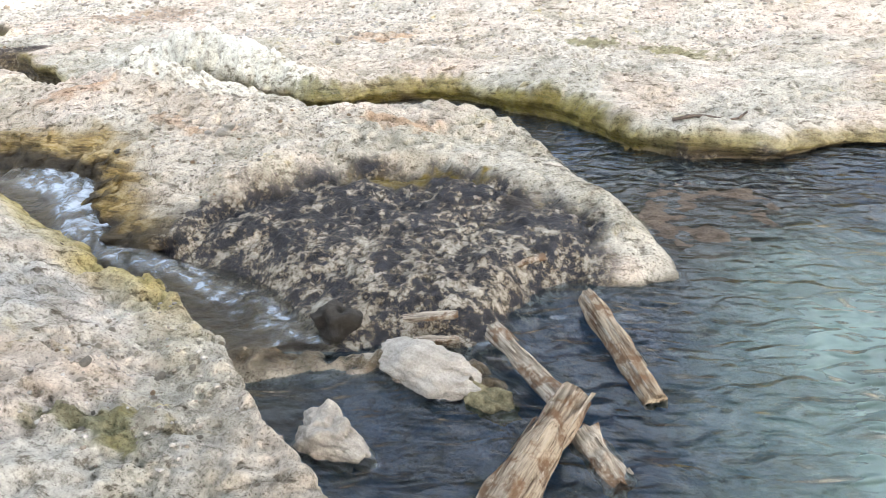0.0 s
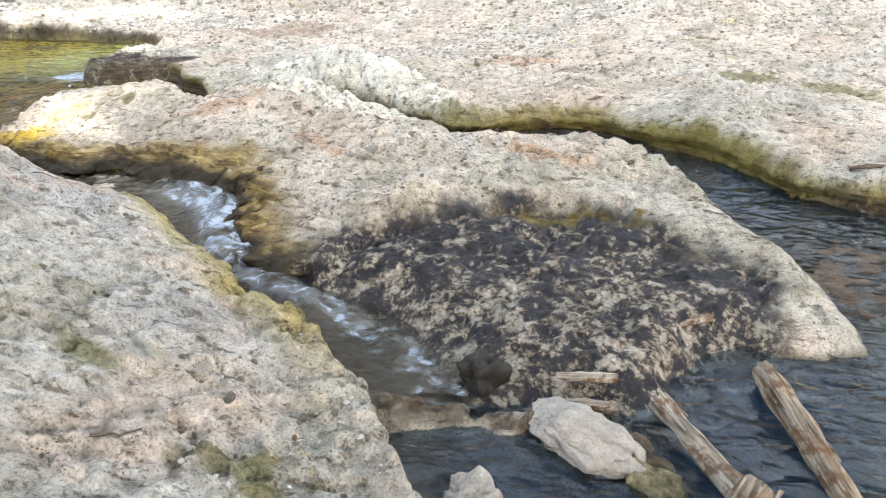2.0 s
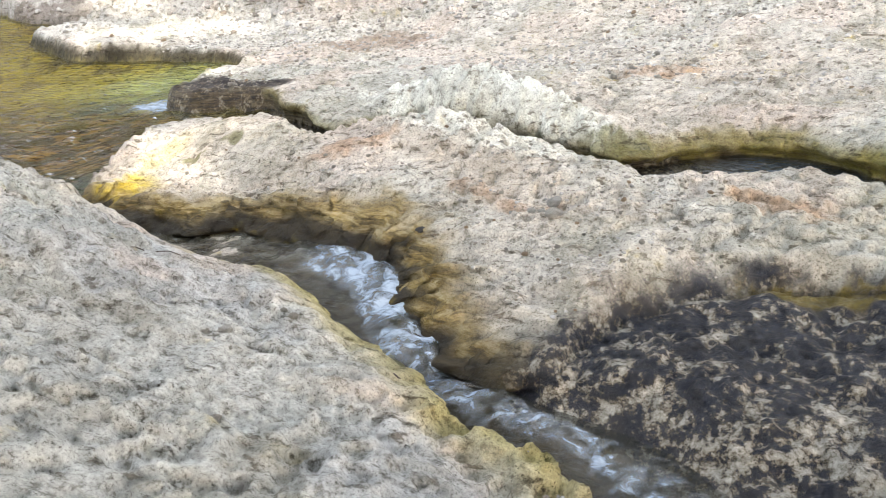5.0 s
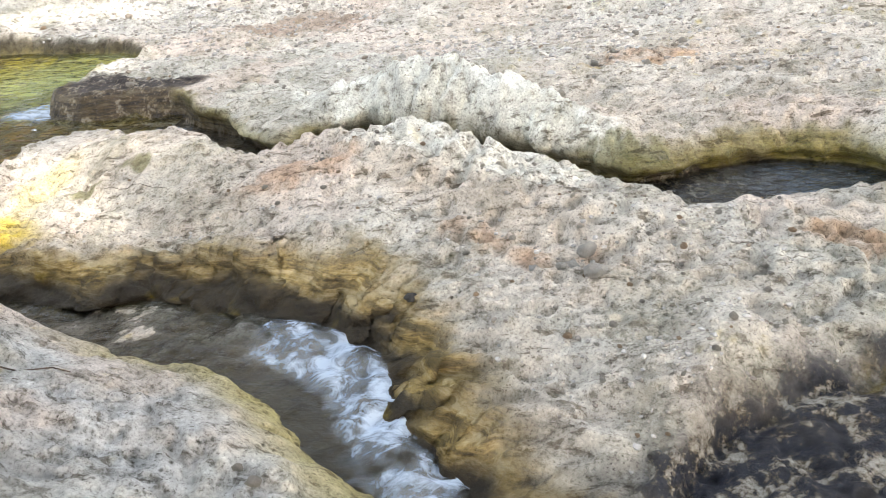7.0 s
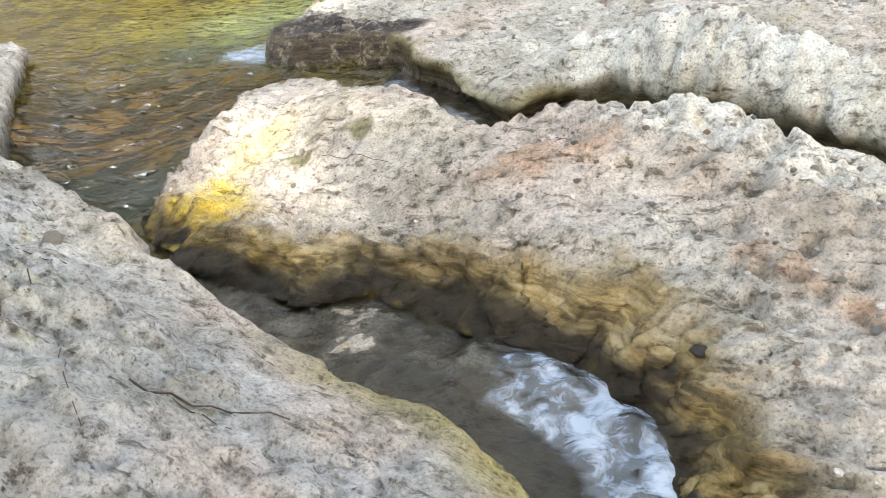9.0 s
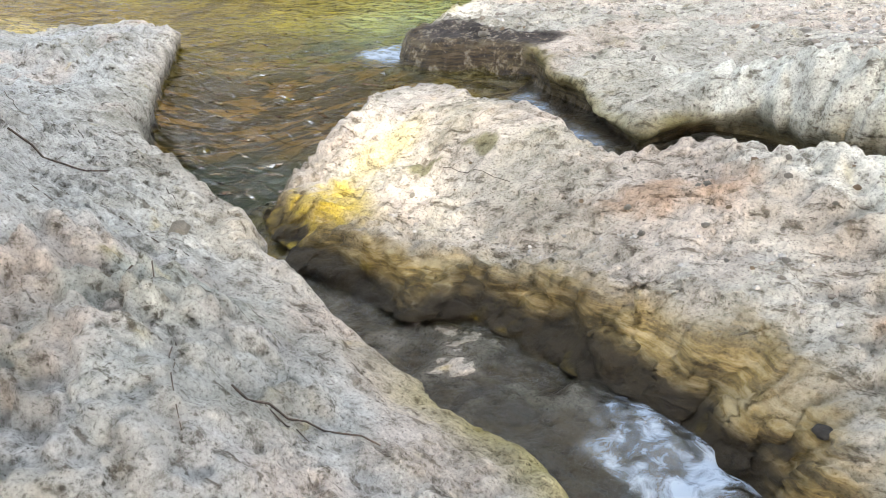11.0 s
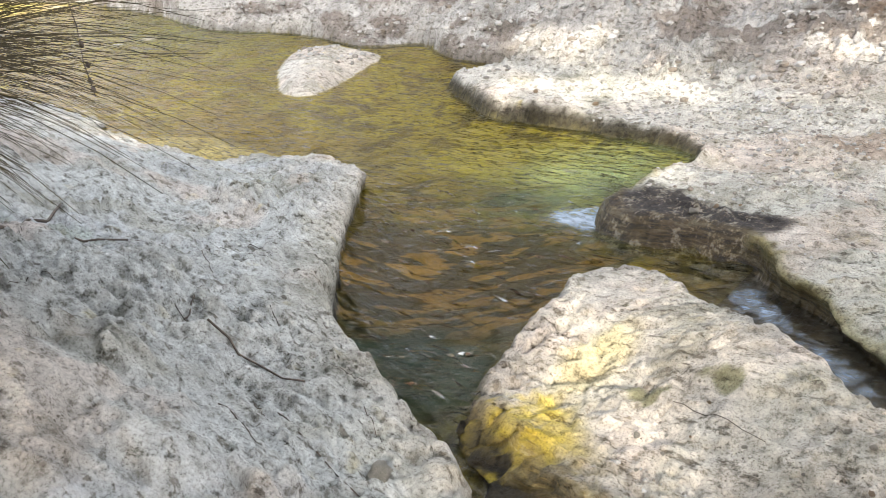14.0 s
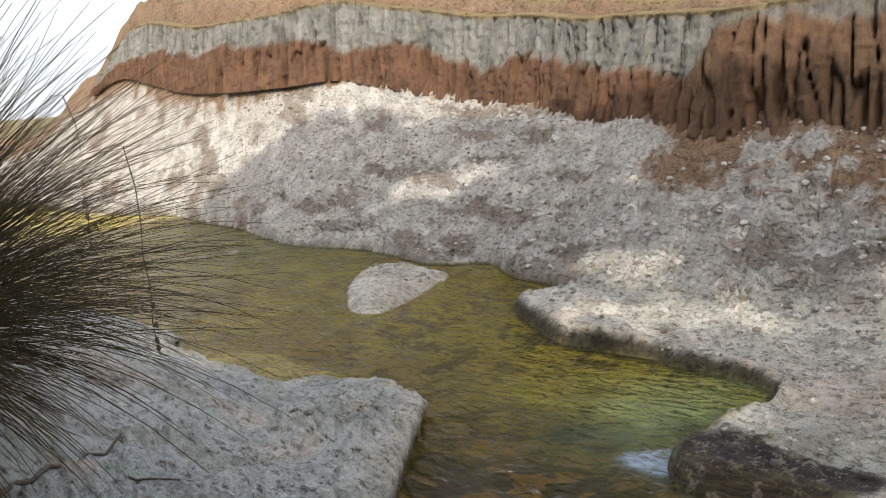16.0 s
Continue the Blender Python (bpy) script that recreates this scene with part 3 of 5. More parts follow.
def ground_colour():
    n1, n2, n3 = fbm(X, Y, 1.4, 5, 101), fbm(X, Y, 0.3, 5, 102), fbm(X, Y, 0.09, 4, 103)
    col = np.empty(X.shape + (3,))
    col[:] = (0.54, 0.525, 0.49)

    def lay(c, a):
        a = np.clip(a, 0, 1)[..., None]
        col[:] = col * (1 - a) + np.array(c) * a

    def spots(amount, edge=0.12, f=n2):
        return sm(-edge, edge, amount - 0.5 + 0.5 * f)

    lay((0.55, 0.485, 0.425), sm(-0.15, 0.5, n1) * 0.7)
    lay((0.43, 0.425, 0.385), sm(0.05, 0.5, -n1) * 0.6)
    lay((0.36, 0.35, 0.30), sm(0.1, 0.5, n2) * 0.45)
    lay((0.51, 0.515, 0.50), sm(0.0, 0.5, DEP["bank"]) * 0.78)
    lay((0.50, 0.52, 0.53), sm(0.0, 0.6, DEP["bank"]) * sm(-3.0, -6, X) * 0.6)
    lay((0.45, 0.465, 0.49), sm(0.12, 0.4, fbm(X, Y, 0.9, 5, 171)) * sm(0.1, 0.5, DEP["bank"]) * 0.65)
    lay((0.36, 0.35, 0.30), sm(0.15, 0.4, fbm(X, Y, 0.5, 5, 173)) * 0.5)
    lay((0.58, 0.50, 0.45), sm(0.15, 0.45, fbm(X, Y, 0.8, 5, 175)) * 0.6)
    isl, bank, far, shelf, ledge = (DEP[k] for k in ("island", "bank", "far", "shelf", "ledge"))
    # white sinter crests
    lay((0.80, 0.82, 0.79), sm(0.2, 0.6, blob(X, Y, -2.55, 8.12, 1.2, 0.36, -24) + 0.35 * n2) * 0.9)
    lay((0.78, 0.78, 0.74), sm(0.3, 0.7, blob(X, Y, -2.35, 6.85, 0.85, 0.33, -28) + 0.35 * n2) * 0.85)
    lay((0.42, 0.46, 0.44), sm(0.3, 0.6, n1 + 0.6 * n2) * sm(-3.5, -5, X) * sm(0, 0.4, DEP["bank"]) * 0.8)
    # orange earth
    for cx, cy, r, q, a in ((-2.1, 6.0, 0.45, 0.09, -35), (-1.75, 5.85, 0.16, 0.07, -10), (-3.62, 7.98, 0.16, 0.1, -40), (-0.35, 6.0, 0.3, 0.18, -20), (-3.3, 6.75, 0.3, 0.15, 10), (-1.1, 9.6, 0.5, 0.2, 0)):
        lay((0.42, 0.25, 0.14), sm(0.35, 0.95, blob(X, Y, cx, cy, r * 1.2, q * 1.4, a) + 0.8 * n2 + 0.3 * n3) * sm(0.05, 0.4, blob(X, Y, cx, cy, r * 1.2, q * 1.4, a)) * 0.6)
    # algae on the wet faces; feet and rims also carry painted undercut shade
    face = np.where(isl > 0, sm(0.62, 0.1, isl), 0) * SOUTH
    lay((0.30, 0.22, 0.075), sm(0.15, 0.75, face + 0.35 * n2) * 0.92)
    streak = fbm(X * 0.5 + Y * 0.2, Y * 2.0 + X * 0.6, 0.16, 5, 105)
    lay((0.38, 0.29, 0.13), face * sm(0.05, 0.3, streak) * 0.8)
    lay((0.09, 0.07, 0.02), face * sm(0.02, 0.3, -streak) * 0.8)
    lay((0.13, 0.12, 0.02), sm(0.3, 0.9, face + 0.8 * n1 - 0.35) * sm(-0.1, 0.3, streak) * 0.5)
    # black foot and waterline: shade of the undercut put into the colour
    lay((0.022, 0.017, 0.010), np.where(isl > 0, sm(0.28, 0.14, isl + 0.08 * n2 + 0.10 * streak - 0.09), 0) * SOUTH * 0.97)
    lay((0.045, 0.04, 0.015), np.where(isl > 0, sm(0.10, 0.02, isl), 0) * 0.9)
    sul = blob(X, Y, -5.0, 6.62, 0.42, 0.32, -25)
    lay((0.64, 0.48, 0.035), sm(0.25, 0.9, sul + 0.55 * n3 + 0.3 * n2) * sm(0.55, 0.3, isl + 0.1 * n2) * 0.85)
    # warm strip over the tip: a sun patch put into the colour
    lay((0.62, 0.52, 0.22), sm(0.45, 0.9, blob(X, Y, -5.2, 7.15, 0.28, 0.6) + 0.2 * n2) * 0.5)
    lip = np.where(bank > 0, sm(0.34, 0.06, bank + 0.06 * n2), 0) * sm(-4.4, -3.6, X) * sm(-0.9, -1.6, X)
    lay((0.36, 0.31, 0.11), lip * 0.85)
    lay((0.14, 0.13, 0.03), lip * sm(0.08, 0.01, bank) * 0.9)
    # black line under the bank's lip, overhang shade painted as colour
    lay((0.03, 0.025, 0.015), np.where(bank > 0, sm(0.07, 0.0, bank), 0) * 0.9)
    edge = np.where(far > 0, sm(0.32, 0.05, far + 0.1 * n2 + 0.12 * sm(-3.7, -3.3, X) * sm(-1.3, -1.8, X)), 0) * sm(11.0, 9.8, Y)
    lay((0.19, 0.17, 0.05), sm(0.15, 0.65, edge + 0.6 * n1 + 0.5 * n2) * edge * 0.9)
    # dark slit below the far rim: overhang shade laid on as colour
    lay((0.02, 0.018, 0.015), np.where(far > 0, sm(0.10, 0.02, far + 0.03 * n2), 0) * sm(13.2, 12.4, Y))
    rim = np.where(far > 0, sm(0.26, 0.08, far + 0.14 * n2 + 0.06 * n3), 0) * (0.2 + 0.8 * sm(-1.7, -1.2, X)) * sm(-3.8, -3.0, X) * sm(1.7, 1.2, X)
    lay((0.17, 0.15, 0.03), rim * sm(-0.5, 0.1, n2 + 0.5 * n3 + 0.6 * sm(-0.4, 0.2, X)) * 0.9)
    for cx, cy, r in ((-4.45, 7.1, 0.09), (-4.8, 6.97, 0.11), (-3.1, 7.65, 0.2), (-1.35, 7.5, 0.22), (1.5, 8.9, 0.3), (-2.1, 2.9, 0.14), (-1.3, 2.5, 0.16), (2.3, 8.6, 0.35), (-1.05, 3.9, 0.1)):
        lay((0.13, 0.13, 0.03), spots(0.9 * blob(X, Y, cx, cy, r * 1.5, r * 0.7, -15), 0.15, n3) * 0.7)
    # dam of dark rock at the side stream's mouth, and dark spill at its lower end
    lay((0.07, 0.05, 0.035), spots(1.3 * blob(X, Y, -5.75, 9.25, 0.85, 0.42, -12), 0.15) * 0.92)
    lay((0.035, 0.03, 0.028), spots(1.2 * blob(X, Y, -0.8, 7.1, 0.55, 0.4), 0.12, n3) * sm(0.3, 0.05, far))
    lay((0.03, 0.026, 0.026), spots(1.3 * blob(X, Y, 1.9, 5.62, 1.1, 0.2), 0.2, n3))
    # dark wet shelf with pale crusts
    sh = np.clip(sm(-0.1, 0.02, shelf + 0.12 * n2) * sm(0.3, 0.05, isl + 0.25 * n2), 0, 1)
    lay((0.022, 0.021, 0.024), sh * 0.97)
    lay((0.10, 0.065, 0.03), sh * sm(0.1, 0.4, n2) * 0.7)
    n4 = fbm(X, Y, 0.05, 3, 107)
    lay((0.36, 0.34, 0.30), sh * sm(0.1, 0.3, n4 * 0.7 + n2 * 0.5 - 0.22 * sm(3.9, 4.7, Y)) * 0.85)
    lay((0.14, 0.10, 0.03), sh * sm(0.1, 0.3, fbm(X, Y, 0.07, 3, 109)) * 0.7)
    lay((0.16, 0.12, 0.02), spots(blob(X, Y, -0.2, 5.15, 0.55, 0.14), 0.15, n3))
    led = sm(0.0, 0.1, ledge) * np.where(bank > 0, 0, 1) * np.where(shelf > 0.25, 0, 1)
    lay((0.075, 0.05, 0.016), led * 0.92)
    lay((0.03, 0.03, 0.014), led * sm(0.0, 0.3, n3) * 0.8)
    # stream bed
    under = LEVEL - Z
    sub = sm(-0.01, 0.04, under)
    upper = sm(-5.0, -5.8, X)
    lay((0.12, 0.085, 0.045), sub * 0.95)
    lay((0.06, 0.045, 0.035), sub * sm(0.0, 0.3, n3 + 0.5 * n2) * 0.8)
    lay((0.40, 0.30, 0.035), sub * upper * 0.85)
    lay((0.50, 0.43, 0.03), sub * upper * sm(-0.2, 0.5, n1 + 0.3 * n2 + sm(9.5, 11.5, Y) * 0.5) * 0.9)
    # sun patch on the pool, painted as a yellow-green bed colour
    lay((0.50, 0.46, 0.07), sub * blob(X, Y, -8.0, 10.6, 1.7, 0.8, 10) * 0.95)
    lay((0.10, 0.075, 0.015), sub * upper * sm(0.05, 0.35, n2 + 0.4 * n3) * 0.8)
    lay((0.02, 0.022, 0.012), sub * spots(blob(X, Y, -7.6, 9.7, 0.45, 0.3) * 1.1, 0.15))
    lay((0.45, 0.33, 0.14), sub * sm(-11.0, -13, X) * sm(-0.1, 0.3, n2) * 0.8)
    # blue bed colour stands in for the sky reflected by the lower pool
    lay((0.055, 0.11, 0.20), sub * sm(-1.0, -0.2, X) * 0.93)
    lay((0.12, 0.15, 0.16), sub * sm(-0.6, 0.2, X) * sm(0.12, 0.4, n2 * 0.6 + n3 * 0.7) * 0.55)
    lay((0.24, 0.185, 0.115), sub * np.clip(1.5 * blob(X, Y, 1.65, 5.0, 0.85, 0.9), 0, 1) * 0.9)
    lay((0.03, 0.025, 0.03), sub * np.clip(1.5 * blob(X, Y, 1.65, 5.0, 0.95, 1.0), 0, 1) * sm(0.0, 0.35, n2 + n3 * 0.5) * 0.8)
    # dark bed with gold streaks: ripple glints painted into the bed colour
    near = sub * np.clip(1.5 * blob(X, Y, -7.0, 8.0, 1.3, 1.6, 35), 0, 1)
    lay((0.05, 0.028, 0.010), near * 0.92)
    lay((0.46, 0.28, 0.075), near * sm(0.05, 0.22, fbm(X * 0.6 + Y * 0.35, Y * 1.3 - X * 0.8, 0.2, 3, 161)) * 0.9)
    # blue at the near end imitates mirrored sky in the bed colour
    lay((0.02, 0.06, 0.10), sub * np.clip(1.4 * blob(X, Y, -6.2, 6.8, 0.9, 0.6), 0, 1) * 0.9)
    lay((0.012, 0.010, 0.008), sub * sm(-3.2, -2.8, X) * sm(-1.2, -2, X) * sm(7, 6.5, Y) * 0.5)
    lay((0.085, 0.06, 0.045), np.clip(1.6 * blob(X, Y, 1.65, 5.0, 0.85, 0.9), 0, 1) * np.where((far < 0) & (isl < 0) & (sub < 0.9), 1, 0) * 0.9)
    # the painted sun patch once more, above the dark mottling
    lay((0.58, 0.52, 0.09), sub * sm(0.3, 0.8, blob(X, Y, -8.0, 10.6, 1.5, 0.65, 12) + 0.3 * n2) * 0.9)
    # pale silt strip, its sunlit brightness put into the colour
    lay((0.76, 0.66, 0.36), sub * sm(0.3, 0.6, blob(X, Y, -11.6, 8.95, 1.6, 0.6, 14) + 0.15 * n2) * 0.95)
    # far shore: undercut shade painted again over the bed colours
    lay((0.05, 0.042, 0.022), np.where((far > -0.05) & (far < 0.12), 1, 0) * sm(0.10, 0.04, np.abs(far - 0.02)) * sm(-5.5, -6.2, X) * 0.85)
    # rubble and brown earth below the cliff
    slope = sm(13.0, 14.5, Y) * np.where(far > 0, 1, 0)
    lay((0.33, 0.32, 0.315), slope * 0.85)
    lay((0.50, 0.49, 0.48), slope * sm(-0.1, 0.4, n2) * 0.7)
    lay((0.17, 0.14, 0.12), slope * sm(0.08, 0.3, fbm(X * 0.5, Y * 1.6, 0.5, 5, 141)) * 0.8)
    lay((0.19, 0.125, 0.08), slope * spots(sm(-0.9, -0.2, BEHIND) * 0.9 + blob(X, Y, -10.0, 16.4, 0.9, 1.3) * 0.7 + blob(X, Y, -5.5, 16.6, 2.6, 1.5) * 1.1, 0.12) * 0.95)
    lay((0.30, 0.22, 0.17), spots(0.8 * blob(X, Y, -4.5, 11.9, 1.2, 0.5), 0.2) * 0.7)
    lay((0.20, 0.165, 0.09), sm(0.6, 1.4, BEHIND))
    wet = np.clip(np.maximum.reduce([sub, sh * 0.9, led, edge * 0.5, face * 0.35, np.where(isl > 0, sm(0.12, 0.02, isl), 0) * 0.8]), 0, 1)
    mottle = np.clip(np.maximum.reduce([sh, spots(1.2 * blob(X, Y, -0.8, 7.1, 0.55, 0.4), 0.12, n3) * sm(0.3, 0.05, far), spots(1.3 * blob(X, Y, 1.9, 5.6, 1.1, 0.22), 0.2, n3), 0.2 * led, 0.6 * spots(1.3 * blob(X, Y, -5.75, 9.25, 0.85, 0.42, -12), 0.15)]), 0, 1)
    algae = np.clip(sm(0.15, 0.75, face + 0.35 * n2) + 0.25 * spots(edge * 0.9, 0.2, n1), 0, 1) * (1 - np.where(isl > 0, sm(0.36, 0.2, isl + 0.10 * streak), 0))
    olive = spots(blob(X, Y, -0.2, 5.15, 0.6, 0.16) + blob(X, Y, 0.55, 4.75, 0.25, 0.14), 0.2, n3)
    mottle = mottle * (1 - 0.85 * olive)
    scab = np.clip(sm(4.6, 3.6, Y + 0.5 * n1) + 0.6 * sm(-0.9, -1.5, X) * sm(-3, -2, X) + 0.4 * n2, 0, 1) * sm(-4.5, -3.5, X)
    return col, wet, {"mottle": mottle, "algae": algae, "scab": scab}


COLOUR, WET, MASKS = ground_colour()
me, _ = sheet("ground", GX, GY, Z)


def overhang(depth, out, back, wide):
    """Sideways shift that pushes a rim out over the water and hollows the foot below it."""
    gy, gx = np.gradient(depth, GY, GX)
    n = np.maximum(np.hypot(gx, gy), 0.3)
    out = out * (0.55 + 0.9 * fbm(X, Y, 0.3, 3, 151))
    a = out * sm(0.3 * wide, wide, depth) * sm(3.5 * wide, 1.6 * wide, depth) - back * sm(wide, 0.2 * wide, depth) * sm(-2.5 * wide, -0.3 * wide, depth)
    return -a * gx / n, -a * gy / n


MOVE_X, MOVE_Y = np.zeros_like(X), np.zeros_like(X)
for deep, out, back, wide in ((DEP["island"], 0.14 * SOUTH + 0.015, 0.02 * SOUTH, 0.14), (DEP["bank"], 0.04, 0.05, 0.06), (DEP["far"], 0.08 * sm(-5.3, -4.6, X), 0.09 * sm(-5.3, -4.6, X), 0.10)):
    mx, my = overhang(deep, out, back, wide)
    MOVE_X, MOVE_Y = MOVE_X + mx, MOVE_Y + my
me.vertices.foreach_set("co", np.stack([X + MOVE_X, Y + MOVE_Y, Z], -1).astype(np.float32).ravel())
me.update()
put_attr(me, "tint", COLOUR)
put_attr(me, "wet", WET)
for key, values in MASKS.items():
    put_attr(me, key, values)
me.materials.append(ROCK)
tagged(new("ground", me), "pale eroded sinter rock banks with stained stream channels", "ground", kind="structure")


def ground_at(x, y):
    i = int(np.clip(np.searchsorted(GX, x) - 1, 0, len(GX) - 2))
    j = int(np.clip(np.searchsorted(GY, y) - 1, 0, len(GY) - 2))
    u, v = (x - GX[i]) / (GX[i + 1] - GX[i]), (y - GY[j]) / (GY[j + 1] - GY[j])
    return float((Z[j, i] * (1 - u) + Z[j, i + 1] * u) * (1 - v) + (Z[j + 1, i] * (1 - u) + Z[j + 1, i + 1] * u) * v)


# ---- water ----
def water(name, label, x0, x1, y0, y1, step, mat, choose, relief=None, foam=None, murk=None):
    xs, ys = np.arange(x0, x1 + step, step), np.arange(y0, y1 + step, step)
    x, y = np.meshgrid(xs, ys)
    z = water_level(x, y) + (relief(x, y) if relief else 0)
    cx, cy = (x[:-1, :-1] + x[1:, 1:]) / 2, (y[:-1, :-1] + y[1:, 1:]) / 2
    me, order = sheet(name, xs, ys, z, choose(cx, cy))
    put_attr(me, "foam", np.clip(foam(x, y) - 0.12, 0, 1) if foam else 0 * x, order)
    put_attr(me, "murk", np.clip(murk(x, y), 0, 1) if murk else 0 * x, order)
    me.materials.append(mat)
    return tagged(new(name, me), label, "water", kind="structure")


RAPID = rounded([(-3.25, 5.62), (-2.85, 5.45), (-2.6, 5.15), (-2.45, 4.85), (-2.3, 4.6)], 4, False)
SPILL = rounded([(-2.05, 4.3), (-1.75, 4.15), (-1.4, 4.0), (-1.1, 3.78), (-0.85, 3.55), (-0.65, 3.35)], 4, False)


def stream_relief(x, y):
    r = sm(0.28, 0.05, line_distance(RAPID, x, y))
    s = sm(0.22, 0.04, line_distance(SPILL, x, y))
    return 0.09 * r + 0.07 * r * fbm(x, y, 0.16, 3, 201) + 0.09 * s * blob(x, y, -1.8, 4.2, 0.35, 0.25) + 0.03 * s + 0.03 * s * fbm(x, y, 0.1, 3, 203) + 0.008 * fbm(x, y, 0.12, 2, 207)


def stream_foam(x, y):
    r = sm(0.33, 0.06, line_distance(RAPID, x, y)) * sm(-3.45, -3.0, x)
    s = sm(0.26, 0.04, line_distance(SPILL, x, y))
    n = fbm(x * 1.0 + y * 0.6, y - x * 0.2, 0.11, 5, 211, 0.7)
    return r * (0.72 + 0.9 * n) + s * (0.42 + 0.8 * n)


def pool_foam(x, y):
    n = fbm(x, y, 0.14, 5, 221, 0.65)
    return np.clip(1.6 * blob(x, y, -6.5, 9.3, 0.34, 0.24, 30), 0, 1) * (0.8 + 0.4 * n)


def low_foam(x, y):
    n = fbm(x, y, 0.2, 5, 231, 0.7)
    return (0.25 + blob(x, y, -0.15, 2.65, 0.5, 0.4) + 0.8 * blob(x, y, 0.45, 3.7, 0.7, 0.4)) * sm(0.05, 0.6, n + 0.4 * fbm(x, y, 0.06, 4, 233, 0.7)) * 0.8


POOL_WATER = water_material("pool_water", (0.93, 0.88, 0.60), (0.17, 0.22, 0.10), 1.0, 3.6, (28, 2.4), 1.36, 0.13)
STREAM_WATER = water_material("stream_water", (0.76, 0.76, 0.74), (0.14, 0.14, 0.12), 0.35, 11.0, (-40, 1.6))
LOW_WATER = water_material("lower_pool_water", (0.60, 0.72, 0.84), (0.14, 0.215, 0.215), 0.9, 4.5, (10, 2.0), 1.40, 0.10)
water("upper_pool", "shallow amber and green thermal pool with ripples", -26, -5.0, 5.6, 16.5, 0.045, POOL_WATER, lambda x, y: (x < -5.0) | (y > 20), lambda x, y: (0.045 * sm(-10, -7.5, x) * sm(10.5, 8.5, y) + 0.006) * fbm(x * 0.75 + y * 0.45, y * 1.5 - x * 0.9, 0.24, 2, 241), pool_foam,
      lambda x, y: 0.6 * blob(x, y, -6.9, 10.2, 0.9, 1.0) + 0.015 + 0.25 * blob(x, y, -20, 13, 4, 2))
water("stream", "fast stream with white rapids in a rock channel", -5.0, -0.4, 3.0, 6.7, 0.025, STREAM_WATER, lambda x, y: (x < -0.4) & (y < 6.7) & ~((x > -1.0) & (y < 3.35)) & (y < 6.3 + 0 * x), stream_relief, stream_foam, lambda x, y: 0.12 + 0 * x)
water("side_stream", "narrow dark side stream behind the rock island", -5.0, 0.9, 6.3, 9.4, 0.04, STREAM_WATER, lambda x, y: y > 6.3, None,
      lambda x, y: 0.6 * blob(x, y, -4.85, 8.5, 0.35, 0.2, -45) + 0.6 * blob(x, y, -4.2, 8.0, 0.5, 0.13, -40), lambda x, y: 0.05 + 0 * x)
water("lower_pool", "steaming blue-green thermal pool with drifting scum", -1.0, 40, 1.35, 7.6, 0.06, LOW_WATER, lambda x, y: ((x > -0.4) | (y < 3.35)) & ~((x < 0.9) & (y > 6.3)), lambda x, y: 0.006 * fbm(x, y * 1.5, 0.3, 3, 261), low_foam,
      lambda x, y: 0.03 + (0.62 + 0.25 * fbm(x, y, 0.4, 4, 263)) * sm(0.9, 1.9, x + 0.25 * (3.2 - y)) * sm(5.2, 3.6, y))
# ---- the fluted cliff ----
def cliff_material():
    m, n, l, p = material("cliff_earth")
    tc = n.new("ShaderNodeTexCoord")
    mp = n.new("ShaderNodeMapping")
    mp.inputs["Scale"].default_value = (3.0, 3.0, 0.5)
    l.new(tc.outputs["Object"], mp.inputs["Vector"])
    t = n.new("ShaderNodeTexNoise")
    t.inputs["Scale"].default_value, t.inputs["Detail"].default_value, t.inputs["Roughness"].default_value = 1.6, 9, 0.72
    l.new(mp.outputs["Vector"], t.inputs["Vector"])
    fine = noise_node(n, l, 22, 6, 0.7)
    c = attr(n, "tint")
    o = mix(n, l, "MULTIPLY", 0.85, c.outputs["Color"], ramp(n, l, t.outputs["Fac"], [(0.33, (0.35, 0.33, 0.3)), (0.52, (1, 1, 1)), (0.7, (1.25, 1.22, 1.18))]))
    o = mix(n, l, "MULTIPLY", 0.7, o, ramp(n, l, fine.outputs["Fac"], [(0.3, (0.6, 0.58, 0.55)), (0.65, (1.12, 1.1, 1.08))]))
    l.new(o, p.inputs["Base Color"])
    p.inputs["Roughness"].default_value = 0.95
    b = bump(n, l, t.outputs["Fac"], 0.9, 0.15)
    l.new(bump(n, l, fine.outputs["Fac"], 0.7, 0.04, b), p.inputs["Normal"])
    return m


